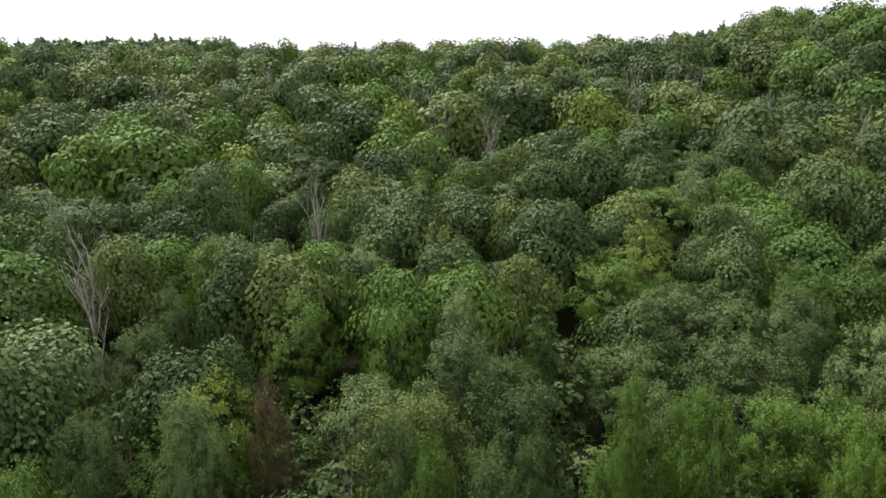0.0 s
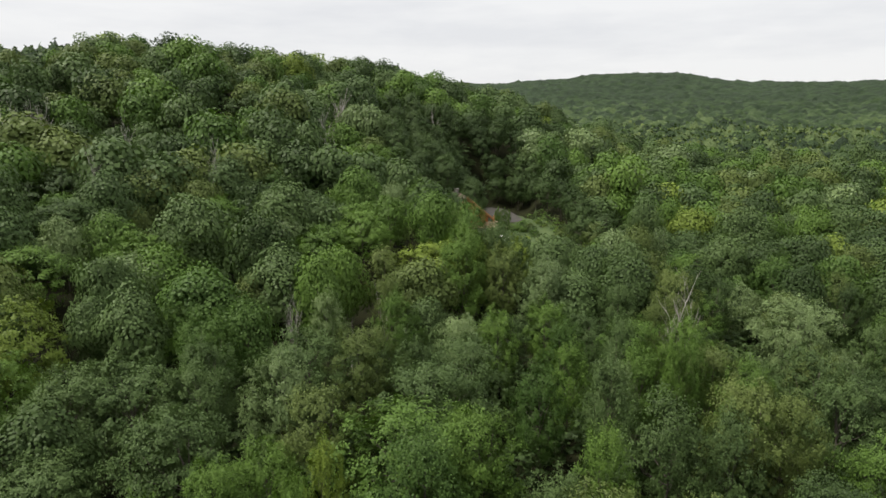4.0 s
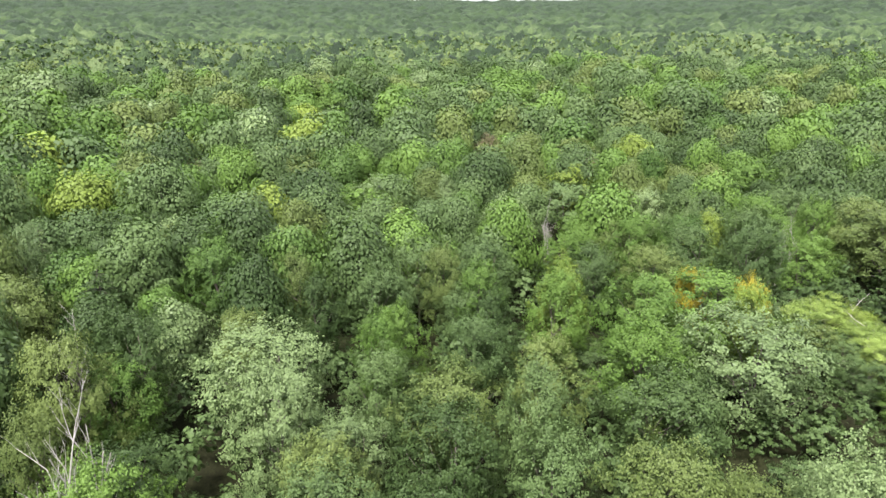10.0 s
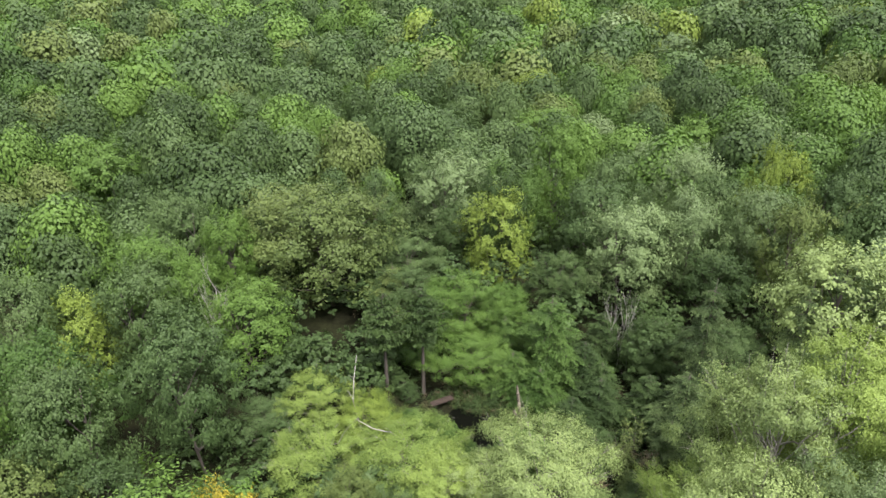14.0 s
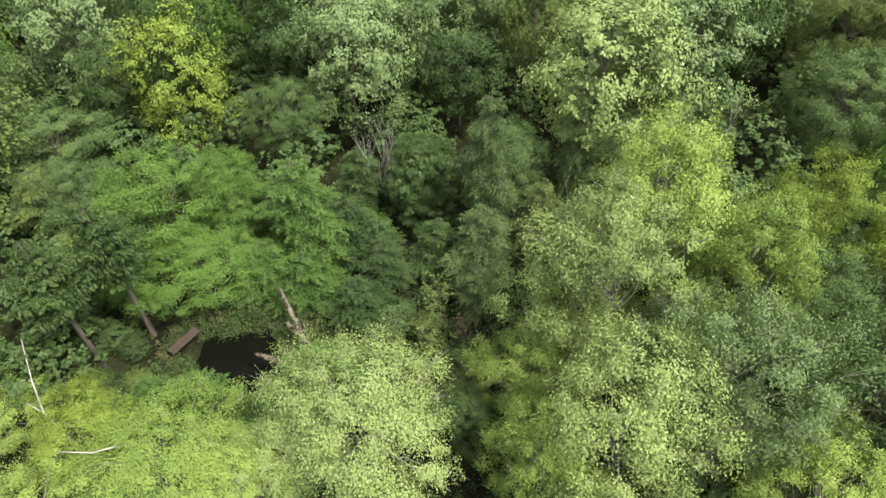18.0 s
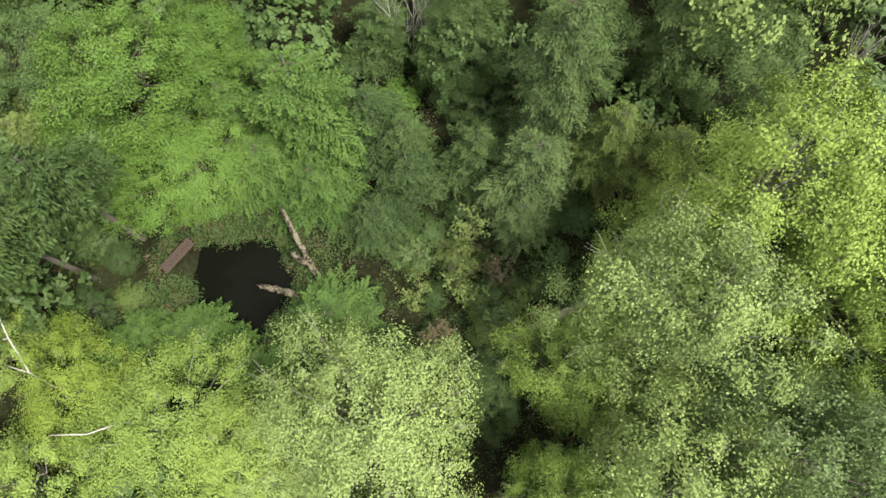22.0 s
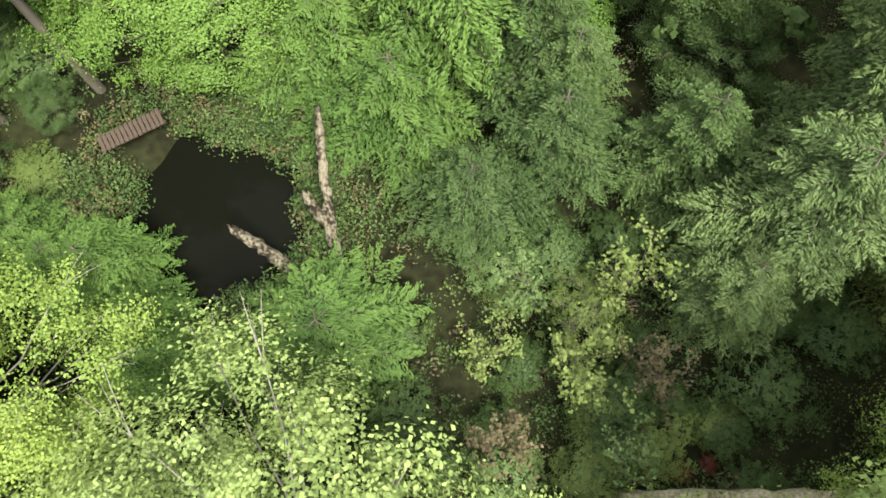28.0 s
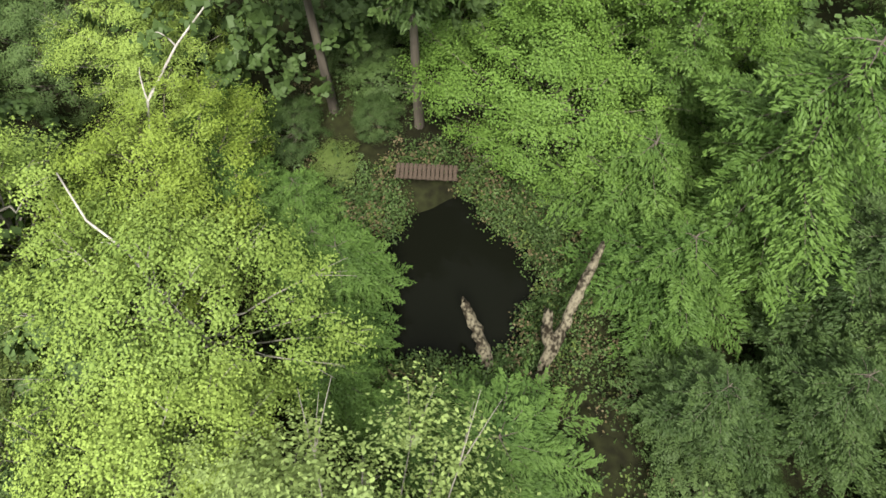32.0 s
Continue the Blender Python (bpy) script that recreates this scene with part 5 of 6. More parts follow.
def build_car():
    thing = new("parked_car")
    x, y = 131.6, 91.0
    thing.matrix_world = pose(x, y, float(ground_height(x, y)) + 0.27, 0, 0, -12) @ Matrix.Diagonal((1.1, 1.1, 1.1, 1))
    tagged(thing, "white car parked below the house deck", "car")
    bm = bmesh.new()
    side = [(-2.2, 0.3), (2.15, 0.3), (2.25, 0.62), (2.1, 0.86), (1.1, 0.95), (-2.1, 1.0), (-2.25, 0.6)]
    for a, b in ((-0.86, 0.86),):
        l = [bm.verts.new((x, a, z)) for x, z in side]
        r = [bm.verts.new((x, b, z)) for x, z in side]
        bm.faces.new(l)
        bm.faces.new(r[::-1])
        for i in range(len(side)):
            bm.faces.new((l[i], r[i], r[(i + 1) % len(side)], l[(i + 1) % len(side)]))
    bmesh.ops.recalc_face_normals(bm, faces=bm.faces)
    bmesh.ops.bevel(bm, geom=list(bm.edges), offset=0.06, segments=2, affect="EDGES")
    part("body", bm, CAR_PAINT, thing)
    for name, mat, grow, top in (("windows", GLASS, 0.0, 1.44), ("roof", CAR_PAINT, 0.02, 1.5)):
        bm = bmesh.new()
        lower, upper = ([(-2.0, 0.8, 0.98), (1.0, 0.8, 0.95)], [(-1.5, 0.66, top), (0.3, 0.66, top)]) if name == "windows" else ([(-1.55, 0.69, 1.42), (0.36, 0.69, 1.42)], [(-1.45, 0.6, top), (0.26, 0.6, top)])
        lo = [bm.verts.new(p) for p in (lower[0], lower[1], (lower[1][0], -lower[1][1], lower[1][2]), (lower[0][0], -lower[0][1], lower[0][2]))]
        up = [bm.verts.new(p) for p in (upper[0], upper[1], (upper[1][0], -upper[1][1], upper[1][2]), (upper[0][0], -upper[0][1], upper[0][2]))]
        bm.faces.new(lo)
        bm.faces.new(up)
        for i in range(4):
            bm.faces.new((lo[i], lo[(i + 1) % 4], up[(i + 1) % 4], up[i]))
        bmesh.ops.recalc_face_normals(bm, faces=bm.faces)
        part(name, bm, mat, thing)
    for x in (-1.4, 1.4):
        for y in (-0.8, 0.8):
            bm = bmesh.new()
            bmesh.ops.create_cone(bm, segments=20, radius1=0.33, radius2=0.33, depth=0.22, cap_ends=True, matrix=pose(x, y, 0.33, 90, 0, 0))
            wheel = part("wheel", bm, RUBBER, thing)
            bm = bmesh.new()
            bmesh.ops.create_cone(bm, segments=14, radius1=0.2, radius2=0.2, depth=0.24, cap_ends=True, matrix=pose(x, y, 0.33, 90, 0, 0))
            part("rim", bm, STONE, wheel)


build_house()
draped("meadow", MEADOW, "rough grass and weeds round the house", "grass", 131, 84, 30, 13, 46, 0.26)
draped("driveway", ASPHALT, "worn grey asphalt driveway behind the house", "driveway", 152.5, 105.0, 13, 7.0, 45, 0.50)
draped("lawn", LAWN, "mown green lawn beside the house", "lawn", 129.0, 73.2, 13, 3.1, 34, 0.42)
build_car()
for x, y, h, w, tint in ((124, 62.5, 9.0, 6.0, "green"), (130, 66, 10.0, 6.5, "dark"), (136.5, 69.5, 11.0, 7.0, "dark"), (143, 74, 12.0, 7.5, "dark"), (148, 80.5, 12.5, 8.0, "dark"), (153, 87.5, 12.5, 8.0, "green"),
                         (159, 95, 12.0, 8.0, "dark"), (165, 103, 12.0, 8.0, "dark"), (114, 97, 8.5, 6.0, "green"), (116.5, 102, 10.5, 7.0, "dark"), (122, 105, 12.0, 7.5, "dark"), (128.5, 107.5, 12.5, 7.5, "dark"), (135, 110.5, 12.5, 7.5, "dark"), (131, 104.5, 5.0, 4.5, "green"), (137, 107.0, 5.5, 5.0, "dark"), (120, 100.5, 6.0, 5.0, "green"),
                         (136, 107.5, 11.0, 7.0, "dark"), (142, 113, 12.0, 8.0, "dark"), (149, 117, 12.5, 8.0, "green"), (156.5, 118.5, 12.5, 8.0, "dark"), (160, 126, 12.5, 8.0, "dark"), (170, 106, 12.5, 8.0, "dark"), (112, 92.5, 7.0, 6.0, "fresh"), (105.5, 82, 11.0, 7.0, "green"), (101, 78.5, 13.0, 7.5, "green"), (96.5, 74, 12.5, 8.0, "fresh"),
                         (127, 59.5, 8.0, 7.0, "green"), (121, 57.5, 8.5, 7.0, "olive"), (133, 61.5, 9.5, 7.5, "dark"), (117, 53, 9.0, 7.5, "green"), (125, 53, 9.5, 8.0, "dark")):
    plant("oak", *yard(x, y), h, w * 1.1, tint, 1, free=True)
plant("bush", *yard(134.0, 80.5), 2.6, 3.2, "green", 1, free=True)
plant("bush", *yard(137.0, 83.0), 2.8, 3.4, "olive", 1, free=True)
plant("bush", *yard(131.5, 78.6), 2.5, 3.0, "fresh", 1, free=True)
for i in range(7):
    plant("cedar", 138.7 + 0.27 * i, 98.0 - 0.53 * i, 7.2 + 0.5 * math.sin(i * 2.1), 1.35, "fresh", 1, free=True)
# the wooded bank behind the house and the drive
bank = np.random.default_rng(71)
for off in (12.5, 18.5, 25.0, 32.0):
    for along in range(-38, 34, 7):
        s, o = along + bank.uniform(-1.5, 1.5) + off * 0.2, off + bank.uniform(-1.0, 1.0)
        plant(("oak", "maple")[along % 2], 172 + 0.707 * (s - o), 122 + 0.707 * (s + o), bank.uniform(9.5, 14.0), bank.uniform(7.5, 10.0), ("dark", "dark", "green")[along % 3], 1, free=True)
for x, y in ((187, 131), (196, 137), (188, 138), (183.5, 122), (193, 147), (203, 150), (178, 116), (206, 143), (212, 156), (181, 127), (190, 125), (196, 129), (188, 141), (193, 136), (194, 146), (187, 133), (199, 139), (184, 146)):
    plant("oak", x, y, bank.uniform(10, 13), 8.5, "dark", 1, free=True)
# a bare dead tree standing over the valley wood
plant("dead", 76.5, 27.6, 17.5, 9.0, lod=1, free=True)
plant("dead", 77.6, 27.0, 16.0, 8.0, lod=1, free=True)
# tall trees on the spur, before the house as the hillside opens
for x, y, h, w, tint in ((84, 66, 17.0, 8.5, "fresh"), (79, 63, 16.5, 8.0, "fresh"), (86, 61.5, 16.5, 8.0, "green"), (81.5, 57, 14.5, 8.0, "olive"), (75, 61, 15.5, 8.5, "fresh")):
    plant("maple", x, y, h, w, tint, 2, free=True)
# dead trees on the upper slope
for x, y, h, w in ((36, 161, 16.5, 7.0), (39.5, 159.5, 17.5, 7.5), (43, 161.5, 17.0, 7.0), (47, 158.5, 17.5, 7.5), (51.5, 160, 16.5, 7.0), (-9, 121, 15.0, 7.5), (-6.5, 119, 14.0, 7.0), (13, 140, 15.5, 7.0), (66, 150, 16.0, 7.0)):
    plant("dead", x, y, h, w, lod=1, free=True)
# gold-topped trees beyond the pond
for x, y, h in ((99.4, -28.3, 10.9), (93.9, -31.4, 10.9)):
    plant("oak", x, y, h, 4.4, "gold", 2, free=True)

rng = np.random.default_rng(61)
for i in range(70):
    x, y = 100 + 38 * rng.random(), 0
    y = 58 + (x - 100) * 0.62 + rng.uniform(-10, 13)
    if np.hypot(x - 122.3, y - 81.4) < 4.0 or np.hypot(x - 125.6, y - 93) < 8 or np.hypot(x - 129.5, y - 83.5) < 4.0 or abs((x - 129.3) * -0.545 + (y - 75.2) * 0.839) < 3.8:
        continue
    plant("bush", *yard(x, y), rng.uniform(2.2, 4.0), rng.uniform(3.2, 5.0), ("green", "olive", "fresh", "yellow")[i % 4], 1, free=True)


def build_weeds():
    """Tall weeds and seedlings over the rough grass round the house."""
    rng = np.random.default_rng(33)
    x, y = 112 + 46 * rng.random(2600), 58 + 58 * rng.random(2600)
    lawn = (np.abs((x - 129.3) * -0.545 + (y - 75.2) * 0.839) < 3.0) & (np.abs((x - 129.3) * 0.839 + (y - 75.2) * 0.545) < 15)
    keep = (shelf(*yard(x, y)) < 14) & ~lawn & (np.hypot(x - 126, y - 93) > 7.5) & (np.hypot(x - 122.3, y - 81.4) > 3.0) & (np.abs((x - 159.5) * -0.707 + (y - 110.5) * 0.707) > 8)
    x, y = yard(x[keep], y[keep])
    per = 20
    d = unit(rng.normal(size=(len(x), per, 3)))
    d[..., 2] = np.abs(d[..., 2])
    tall = rng.uniform(0.3, 1.5, len(x)) ** 1.5
    p = np.stack([x, y, ground_height(x, y)], 1)[:, None] + d * np.array([0.8, 0.8, 0]) + d * np.array([0, 0, 1.0]) * tall[:, None, None] + np.array([0, 0, 0.08])
    quads = leaf_corners(rng, p.reshape(-1, 3), (d * 0.5 + np.array([0, 0, 0.6])).reshape(-1, 3), 0.5, 0.32, spread=0.5)
    cut = np.repeat(rng.random(len(x)), per)
    for tint, lo, hi in (("green", 0, 0.4), ("fresh", 0.4, 0.65), ("olive", 0.65, 0.9), ("yellow", 0.9, 1.01)):
        pick = (cut >= lo) & (cut < hi)
        tagged(new("weeds", quads_mesh("weeds", quads[pick], LEAF[tint], rng.uniform(0, 0.7, pick.sum()))), f"{TINTS[tint]} tall weeds in the rough grass", "weeds", kind="stuff")


build_weeds()

# ---- the rest of the wood: trees too many to count, joined by stretch


def wood_spots(seed, spacing, inside, limit):
    """Scattered tree places on a shaken grid."""
    rng = np.random.default_rng(seed)
    x0, x1, y0, y1 = limit
    gx, gy = np.meshgrid(np.arange(x0, x1, spacing), np.arange(y0, y1, spacing))
    p = np.stack([gx.ravel(), gy.ravel()], 1) + rng.uniform(-0.42, 0.42, (gx.size, 2)) * spacing
    return p[inside(p[:, 0], p[:, 1])], rng


def clearing(x, y):
    """Places that no tree may cover: the pond, the house and its drive and lawn."""
    pond = np.hypot((x - POND[0]) / 5.0, (y - POND[1]) / 5.0) < 1
    u, v = yard_plan(x, y)
    house = (np.hypot(u - 127, v - 97) < 11) | (np.hypot(u - 124, v - 82) < 7) | (shelf(x - 1, y + 2) < 6.5) | ((np.abs((v - 110.5) * 0.707 - (u - 159.5) * 0.707) < 6.5) & (np.abs((u - 159.5) * 0.707 + (v - 110.5) * 0.707) < 20))
    return pond | house


def free_of_planted(p, gap=0.36):
    keep = np.ones(len(p), bool)
    for x, y, w in PLANTED:
        keep &= np.hypot(p[:, 0] - x, p[:, 1] - y) > gap * w + 1.9
    return keep & ~clearing(p[:, 0], p[:, 1])


def joined_wood(name, label, spots, rng, form_of, tints):
    """Stretches of wood: one mesh a tint, many crowns in each."""
    n = len(spots)
    z = ground_height(spots[:, 0], spots[:, 1])
    pick = rng.choice(len(tints), n, p=np.array([w for _, w in tints]) / sum(w for _, w in tints))
    for k, (tint, _) in enumerate(tints):
        rows, tones = [], []
        for i in np.flatnonzero(pick == k):
            co, tone, h, w = form_of(rng, np.hypot(spots[i, 0] - 60, spots[i, 1]), tint)
            h = min(h, float(open_view(spots[i, 0], spots[i, 1])) - z[i])
            h = max(h, 1.8)
            a = rng.uniform(0, 6.283)
            c, s = np.cos(a), np.sin(a)
            x, y = co[..., 0] * w, co[..., 1] * w
            rows.append(np.stack([spots[i, 0] + x * c - y * s, spots[i, 1] + x * s + y * c, z[i] + co[..., 2] * h], -1))
            tones.append(np.clip(tone * 0.7 + rng.uniform(0, 0.6), 0, 1.2))
        if rows:
            ob = new(name, quads_mesh(name, np.concatenate(rows), LEAF[tint], np.concatenate(tones)))
            tagged(ob, f"{TINTS[tint]} {label}", "trees", kind="stuff")


def wood_forms(seed, count, size, clumps, loose=0.5, kinds=("oak", "maple", "oak", "poplar", "maple")):
    """Whole crowns for the joined wood, in a few forms."""
    rng = np.random.default_rng(seed)
    made = []
    for kind in kinds:
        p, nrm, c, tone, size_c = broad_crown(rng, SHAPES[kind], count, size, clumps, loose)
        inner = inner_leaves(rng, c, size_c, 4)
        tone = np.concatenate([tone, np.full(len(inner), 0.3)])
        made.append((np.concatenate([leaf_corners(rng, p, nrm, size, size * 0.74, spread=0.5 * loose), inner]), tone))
    return made


LOW_FORMS = wood_forms(4, 420, 0.08, 16)
TINT_MIX = [("dark", 2.2), ("green", 4.0), ("fresh", 2.4), ("olive", 2.0), ("pale", 0.5), ("yellow", 0.4), ("needle", 0.8)]


def seen_side(x, y):
    """The sweep of country that the flight looks over."""
    a = np.degrees(np.arctan2(x - 40, y + 10)) % 360
    return (a < 228) | (a > 288)


def off_line(p):
    """Distance of places from the line of flight."""
    return np.min(np.hypot(p[:, None, 0] - line[None, :, 0], p[:, None, 1] - line[None, :, 1]), 1)


def whole_tree(shape, seed, clumps, per, loose_leaves):
    """A tree of the joined wood in a unit box: tufts closely set with leaves, some loose ones, a plain stem, in one mesh."""
    rng = np.random.default_rng(seed)
    p, nrm, centre, tone, size_c = broad_crown(rng, shape, loose_leaves, 0.02, clumps, 0.3)
    k = np.arange(per)
    rise = 1 - 1.55 * (k + 0.5) / per  # over each tuft from its top to below its middle
    d = np.stack([np.sqrt(1 - rise ** 2) * np.cos(k * 2.399963), np.sqrt(1 - rise ** 2) * np.sin(k * 2.399963), rise], 1)
    which = np.repeat(np.arange(clumps), per)
    d = unit(np.tile(d, (clumps, 1)) + rng.normal(0, 0.10, (clumps * per, 3)))
    r = size_c[which] * (1.2 + 0.16 * np.sin(5 * d[:, 0] + which) * np.sin(5 * d[:, 1] + 2 * which) + rng.normal(0, 0.05, len(which)))
    skin = centre[which] + d * r[:, None] * np.array([1.12, 1.12, 0.8])
    middle = np.array([0, 0, shape[0] + (1 - shape[0]) * 0.3])
    facing = unit(d + 1.1 * unit(skin - middle) + np.array([0, 0, 0.15]))
    span = (size_c[which] * 3.4 / math.sqrt(per))[:, None]
    # leaves facing up a little lighter: light from above put into the tone
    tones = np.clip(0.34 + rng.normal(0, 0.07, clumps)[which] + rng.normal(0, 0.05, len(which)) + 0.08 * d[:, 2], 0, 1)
    small = 0.6 * float(np.mean(span))
    leaves = np.concatenate([leaf_corners(rng, skin, facing, span, span * 0.8, spread=0.2), leaf_corners(rng, p, nrm, small, small * 0.7, spread=0.25)])
    tone = np.concatenate([tones, tone])
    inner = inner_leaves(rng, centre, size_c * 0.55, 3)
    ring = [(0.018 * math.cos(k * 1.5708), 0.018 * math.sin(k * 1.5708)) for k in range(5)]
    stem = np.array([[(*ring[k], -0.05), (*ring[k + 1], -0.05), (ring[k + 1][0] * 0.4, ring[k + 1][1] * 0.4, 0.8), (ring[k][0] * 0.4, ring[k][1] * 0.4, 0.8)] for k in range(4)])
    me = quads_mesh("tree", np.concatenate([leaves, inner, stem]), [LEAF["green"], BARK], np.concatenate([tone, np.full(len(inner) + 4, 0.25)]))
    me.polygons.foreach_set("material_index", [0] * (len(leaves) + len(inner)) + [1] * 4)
    return me


def stand(label, spots, rng, forms, heights, widths, tints):
    """A stretch of wood: one thing, its trees all alike in a few forms."""
    base = new("woodland")
    tagged(base, label, "trees", kind="stuff")
    share = np.array([w for _, w in tints])
    pick = rng.choice(len(tints), len(spots), p=share / share.sum())
    z = ground_height(spots[:, 0], spots[:, 1])
    top = open_view(spots[:, 0], spots[:, 1]) - z
    for i, (x, y) in enumerate(spots):
        h, w = rng.uniform(*heights), rng.uniform(*widths)
        w *= 0.72 + 0.28 * (h - heights[0]) / (heights[1] - heights[0])
        if top[i] < 2.5:
            continue
        ob = new("tree", forms[rng.integers(0, len(forms))])
        ob.parent = base
        ob.matrix_local = pose(x, y, z[i], 0, 0, rng.uniform(0, 360)) @ Matrix.Diagonal((w, w, min(h, top[i]), 1))
        ob.material_slots[0].link = "OBJECT"
        ob.material_slots[0].material = LEAF[tints[pick[i]][0]]


line = np.array([row[1:3] for row in PATH])
spots, rng = wood_spots(3, 7.3, lambda x, y: (np.hypot(x - 60, y) < 330) & seen_side(x, y), (-280, 400, -330, 330))
spots = spots[free_of_planted(spots) & (np.hypot((spots[:, 0] - 82) / 23, (spots[:, 1] + 50) / 22) > 1)]
spots = spots[off_line(spots) < 112]
away = off_line(spots)
far_spots, far_rng = wood_spots(29, 9.4, lambda x, y: seen_side(x, y), (-300, 400, -330, 330))
far_spots = far_spots[free_of_planted(far_spots)]
far_spots = far_spots[(off_line(far_spots) >= 110) & (off_line(far_spots) < 266)]
behind, back_rng = wood_spots(23, 6.8, lambda x, y: ~seen_side(x, y), (-60, 130, -140, 60))
behind = behind[free_of_planted(behind)]
behind = behind[off_line(behind) < 75]
LABEL = "broadleaf woodland on the valley floor and hillside"
EDGE = 250.0  # past this distance from the flight the crowns are massed
close = away < 46
names, shares = [t for t, _ in TINT_MIX], np.array([w for _, w in TINT_MIX])
for x, y in spots[close]:
    h = rng.uniform(8.5, 14.5)
    plant(("oak", "maple", "maple", "poplar", "oak")[rng.integers(0, 5)], x, y, h, rng.uniform(5.8, 9.0), str(rng.choice(names, p=shares / shares.sum())), 2)
SHARED = [SHAPES[k] for k in ("oak", "maple", "oak", "maple", "oak", "poplar")]
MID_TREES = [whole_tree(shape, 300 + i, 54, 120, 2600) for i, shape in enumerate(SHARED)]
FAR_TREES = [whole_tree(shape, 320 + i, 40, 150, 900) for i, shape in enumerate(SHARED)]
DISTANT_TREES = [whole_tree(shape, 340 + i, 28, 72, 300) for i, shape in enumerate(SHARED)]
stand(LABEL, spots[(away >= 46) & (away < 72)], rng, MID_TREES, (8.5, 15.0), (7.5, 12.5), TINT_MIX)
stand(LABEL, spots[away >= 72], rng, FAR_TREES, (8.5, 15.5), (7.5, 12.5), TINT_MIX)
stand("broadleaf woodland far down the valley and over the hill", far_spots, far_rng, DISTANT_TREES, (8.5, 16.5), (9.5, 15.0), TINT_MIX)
stand("broadleaf woodland behind the first hillside", behind, back_rng, FAR_TREES, (9.0, 14.0), (7.5, 11.0), TINT_MIX)

# younger trees in the gaps between the tall ones
low_spots, rng = wood_spots(17, 4.6, lambda x, y: seen_side(x, y), (-60, 190, -120, 110))
away = np.min(np.hypot(low_spots[:, None, 0] - line[None, :, 0], low_spots[:, None, 1] - line[None, :, 1]), 1)
low_spots = low_spots[(away < 52) & ~clearing(low_spots[:, 0], low_spots[:, 1]) & (np.hypot((low_spots[:, 0] - 81) / 15, (low_spots[:, 1] + 50) / 11) > 1)]
by_pond = np.hypot(low_spots[:, 0] - 82, low_spots[:, 1] + 50) < 36
SHRUB_FORMS = wood_forms(9, 1500, 0.050, 26)
# mostly dark tints: the shade of the gaps is put into leaf colour
joined_wood("understorey", "young trees and tall shrubs round the pond", low_spots[by_pond], rng,
            lambda rng, far, tint: (*SHRUB_FORMS[rng.integers(0, 4)], rng.uniform(2.6, 5.5), rng.uniform(3.6, 5.6)), [("dark", 3.0), ("green", 1.4)])
joined_wood("understorey", "young trees and tall shrubs under the canopy", low_spots[~by_pond], rng,
            lambda rng, far, tint: (*LOW_FORMS[rng.integers(0, 4)], rng.uniform(3.0, 6.5), rng.uniform(4.0, 6.0)), [("dark", 3.0), ("green", 0.7)])


def crowns_over(x, y, size, seed):
    """Height of massed rounded crowns over the ground, and each crown's tone: domes on a shaken grid, the highest wins."""
    gx, gy = np.floor(x / size), np.floor(y / size)
    best, tone = np.full(x.shape, 3.0), np.zeros(x.shape)
    for i in (-1, 0, 1):
        for j in (-1, 0, 1):
            cx, cy = gx + i, gy + j
            a = np.mod(np.sin(cx * 127.1 + cy * 311.7 + seed) * 43758.5453, 1.0)
            b = np.mod(np.sin(cx * 269.5 + cy * 183.3 + seed) * 24634.6345, 1.0)
            c = np.mod(np.sin(cx * 113.5 + cy * 71.9 + seed) * 35412.3417, 1.0)
            d = np.hypot(x - (cx + 0.15 + 0.7 * a) * size, y - (cy + 0.15 + 0.7 * b) * size) / (size * (0.46 + 0.28 * c))
            h = np.where(d < 1, (7.2 + 6.5 * b * c + 2.5 * a) * (0.08 + 0.92 * np.sqrt(np.clip(1 - d * d, 0, 1))), 0)
            tone = np.where(h > best, np.mod(a * 7 + c * 3, 1.0), tone)
            best = np.maximum(best, h)
    return best, tone


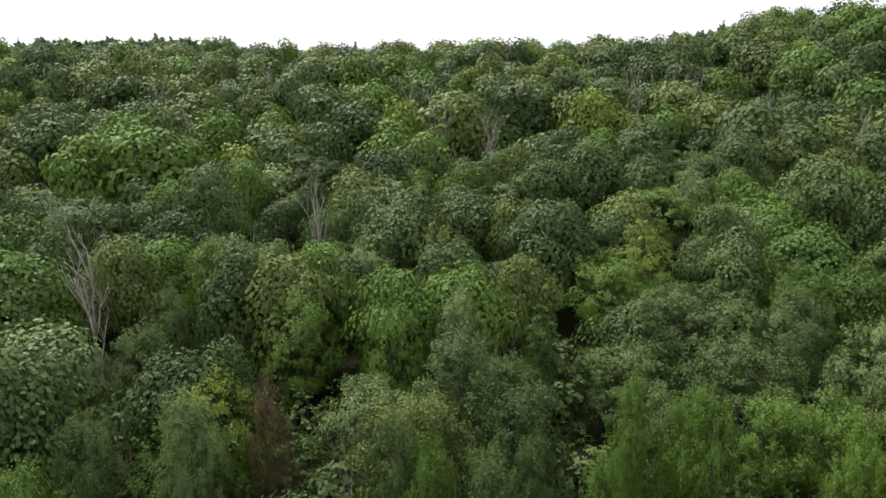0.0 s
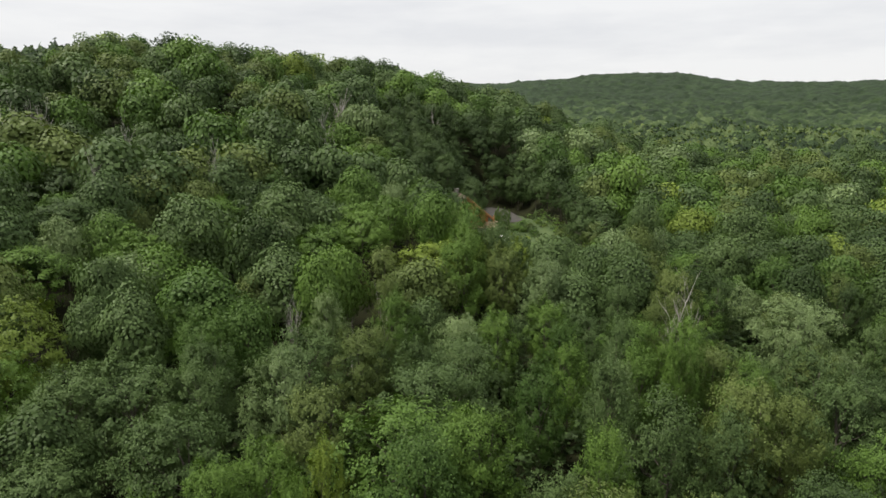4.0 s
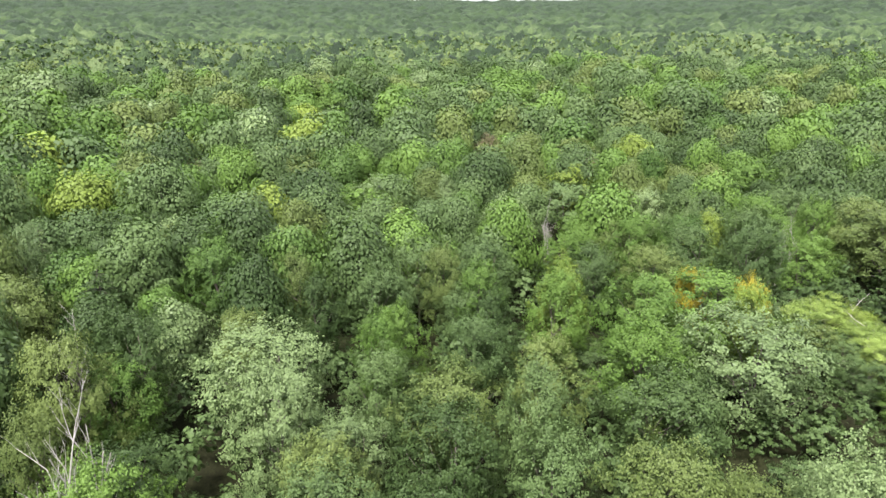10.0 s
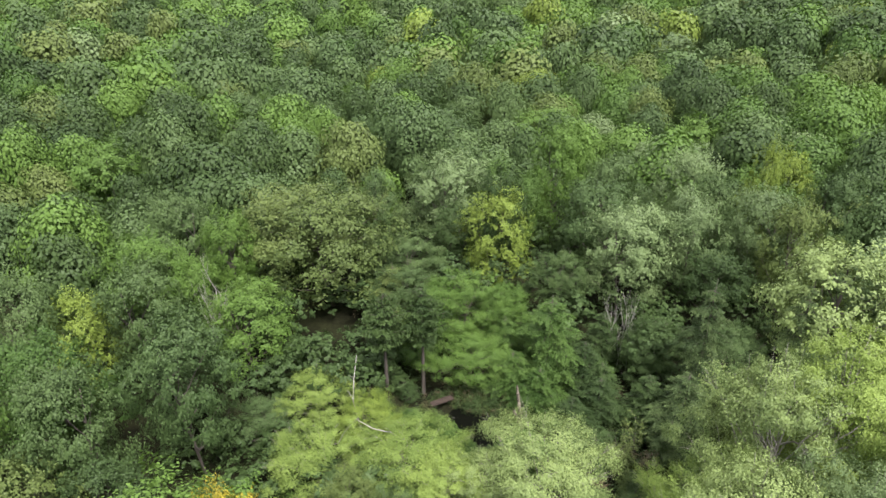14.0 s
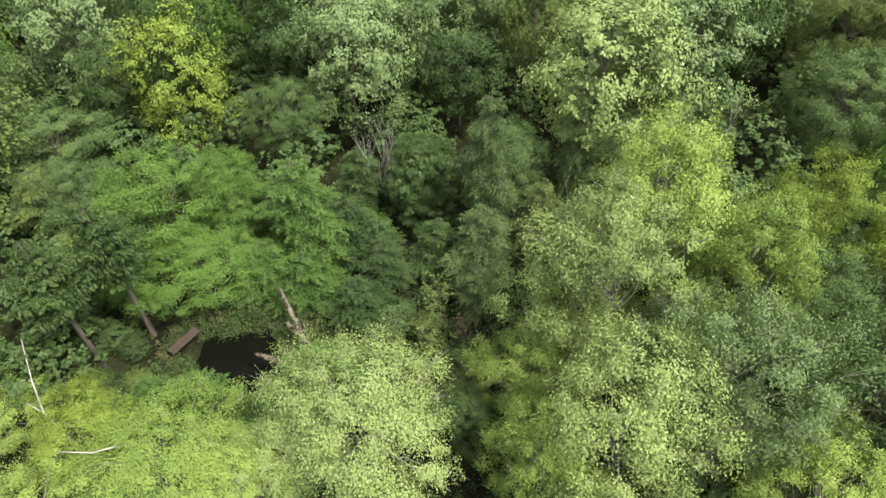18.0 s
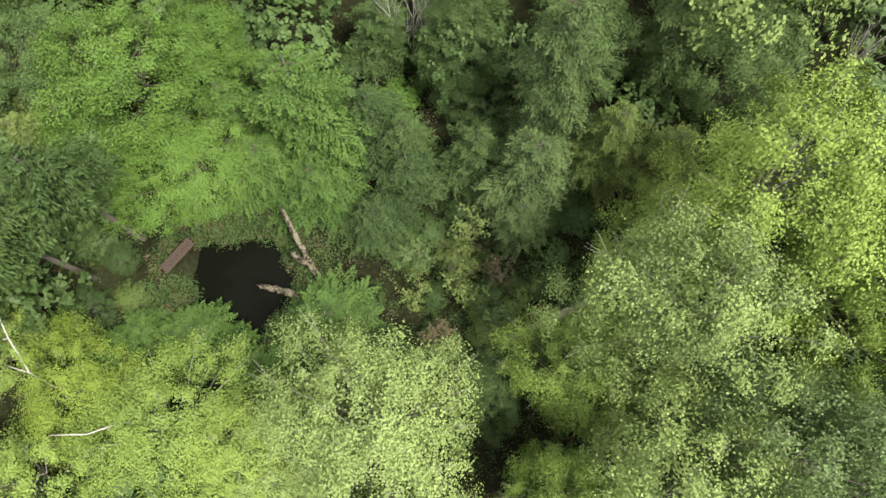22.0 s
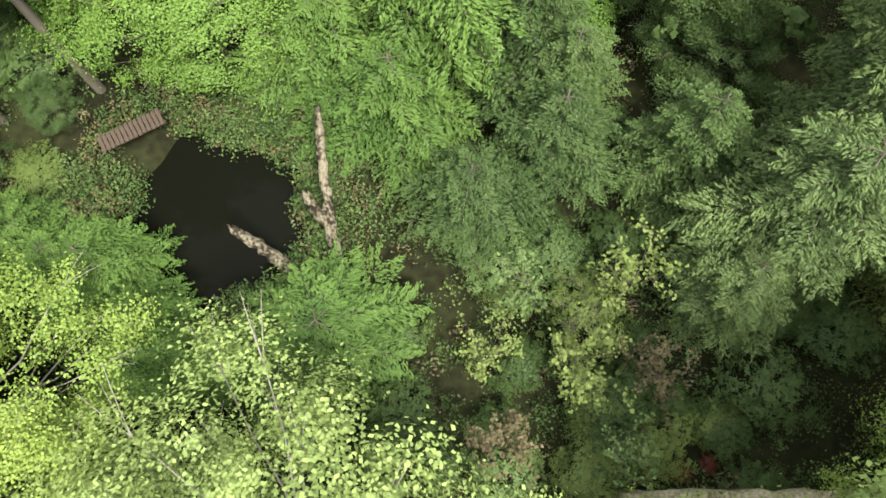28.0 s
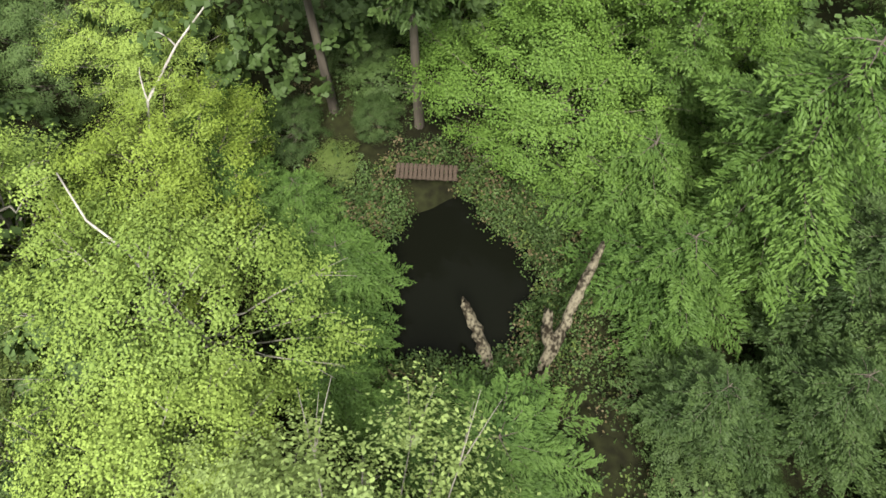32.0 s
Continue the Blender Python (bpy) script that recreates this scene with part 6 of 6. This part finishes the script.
def massed_canopy():
    """Far woods as one surface of rounded crowns, from the edge of the near trees to the horizon."""
    spokes = np.radians(np.arange(-74, 231, 0.33))
    radii = [60.0]
    while radii[-1] < 3000:
        radii.append(radii[-1] * 1.0085)
    rr, aa = np.meshgrid(np.array(radii), spokes, indexing="ij")
    x, y = 45 + rr * np.sin(aa), -8 + rr * np.cos(aa)
    near = np.full(x.shape, 1e9)
    for px, py in line[::2]:
        near = np.minimum(near, np.hypot(x - px, y - py))
    noise_h = 0.5 * np.sin(x * 2.3 + np.sin(y * 1.7)) * np.sin(y * 2.6 + np.sin(x * 1.9)) + np.random.default_rng(2).normal(0, 0.42, x.shape)
    small, tone_a = crowns_over(x, y, 8.6, 0.0)
    wide, tone_b = crowns_over(x, y, 17.0, 3.0)
    mix = ramp01((rr - 250) / 500)
    h = np.where(mix < 0.5, small, np.maximum(small, wide))
    tone = np.where((mix < 0.5) | (small >= wide), tone_a, tone_b)
    lobes, _ = crowns_over(x, y, 2.4, 5.0)
    h = h + np.where(h > 4, 0.26 * lobes - 1.6, 0)
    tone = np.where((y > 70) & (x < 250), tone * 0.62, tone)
    tone = tone * np.interp(rr, [400, 1200], [1.0, 0.5])  # tone falls to half between 400 and 1200 m out
    yard = clearing(x, y)
    rim = ramp01((near - EDGE) / 22.0)
    z = ground_height(x, y) + np.where(yard, -0.5, (h + noise_h * np.clip(rr / 220, 0.5, 2.2)) * (0.15 + 0.85 * rim) - 1.5 * (1 - rim))
    z = np.minimum(z, np.maximum(open_view(x, y), ground_height(x, y) + 1.2))
    keep = near > EDGE
    ns = len(spokes)
    quad = keep[:-1, :-1] & keep[1:, :-1] & keep[1:, 1:] & keep[:-1, 1:]
    i, j = np.nonzero(quad)
    faces = np.stack([i * ns + j, i * ns + j + 1, (i + 1) * ns + j + 1, (i + 1) * ns + j], 1)
    used, inverse = np.unique(faces, return_inverse=True)
    faces = inverse.reshape(faces.shape)
    co = np.stack([x.ravel(), y.ravel(), z.ravel()], 1)[used]
    me = bpy.data.meshes.new("far_woodland")
    me.vertices.add(len(co))
    me.vertices.foreach_set("co", co.astype(np.float32).ravel())
    me.loops.add(len(faces) * 4)
    me.loops.foreach_set("vertex_index", faces.astype(np.int32).ravel())
    me.polygons.add(len(faces))
    me.polygons.foreach_set("loop_start", np.arange(0, len(faces) * 4, 4, dtype=np.int32))
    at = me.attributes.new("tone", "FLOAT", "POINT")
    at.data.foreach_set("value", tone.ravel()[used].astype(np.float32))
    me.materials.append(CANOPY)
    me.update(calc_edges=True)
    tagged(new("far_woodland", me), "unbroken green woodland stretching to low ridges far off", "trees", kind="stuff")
    # loose sprays over the nearer massed crowns, which roughen their outline
    pick = np.flatnonzero((near.ravel() > EDGE + 14) & (rr.ravel() < 520) & ((y.ravel() > 55) | (tone.ravel() > 0.33)) & ~yard.ravel() & (h.ravel() > 5))
    rng = np.random.default_rng(12)
    pick = rng.choice(pick, min(80000, len(pick)), replace=False)
    p = np.stack([x.ravel()[pick], y.ravel()[pick], z.ravel()[pick] + 0.15], 1)
    size = (0.0050 * rr.ravel()[pick])[:, None]
    quads = leaf_corners(rng, p, np.tile([0.0, 0.0, 0.7], (len(p), 1)), size * 1.3, size * 0.95, spread=0.7)
    which = np.minimum((tone.ravel()[pick] * 3).astype(int), 2)
    for k, tint in enumerate(("dark", "green", "olive")):
        tagged(new("treetop_sprays", quads_mesh("treetop_sprays", quads[which == k], LEAF[tint], np.full((which == k).sum(), 0.4))), f"{TINTS[tint]} sprays on far treetops", "trees", kind="stuff")


massed_canopy()
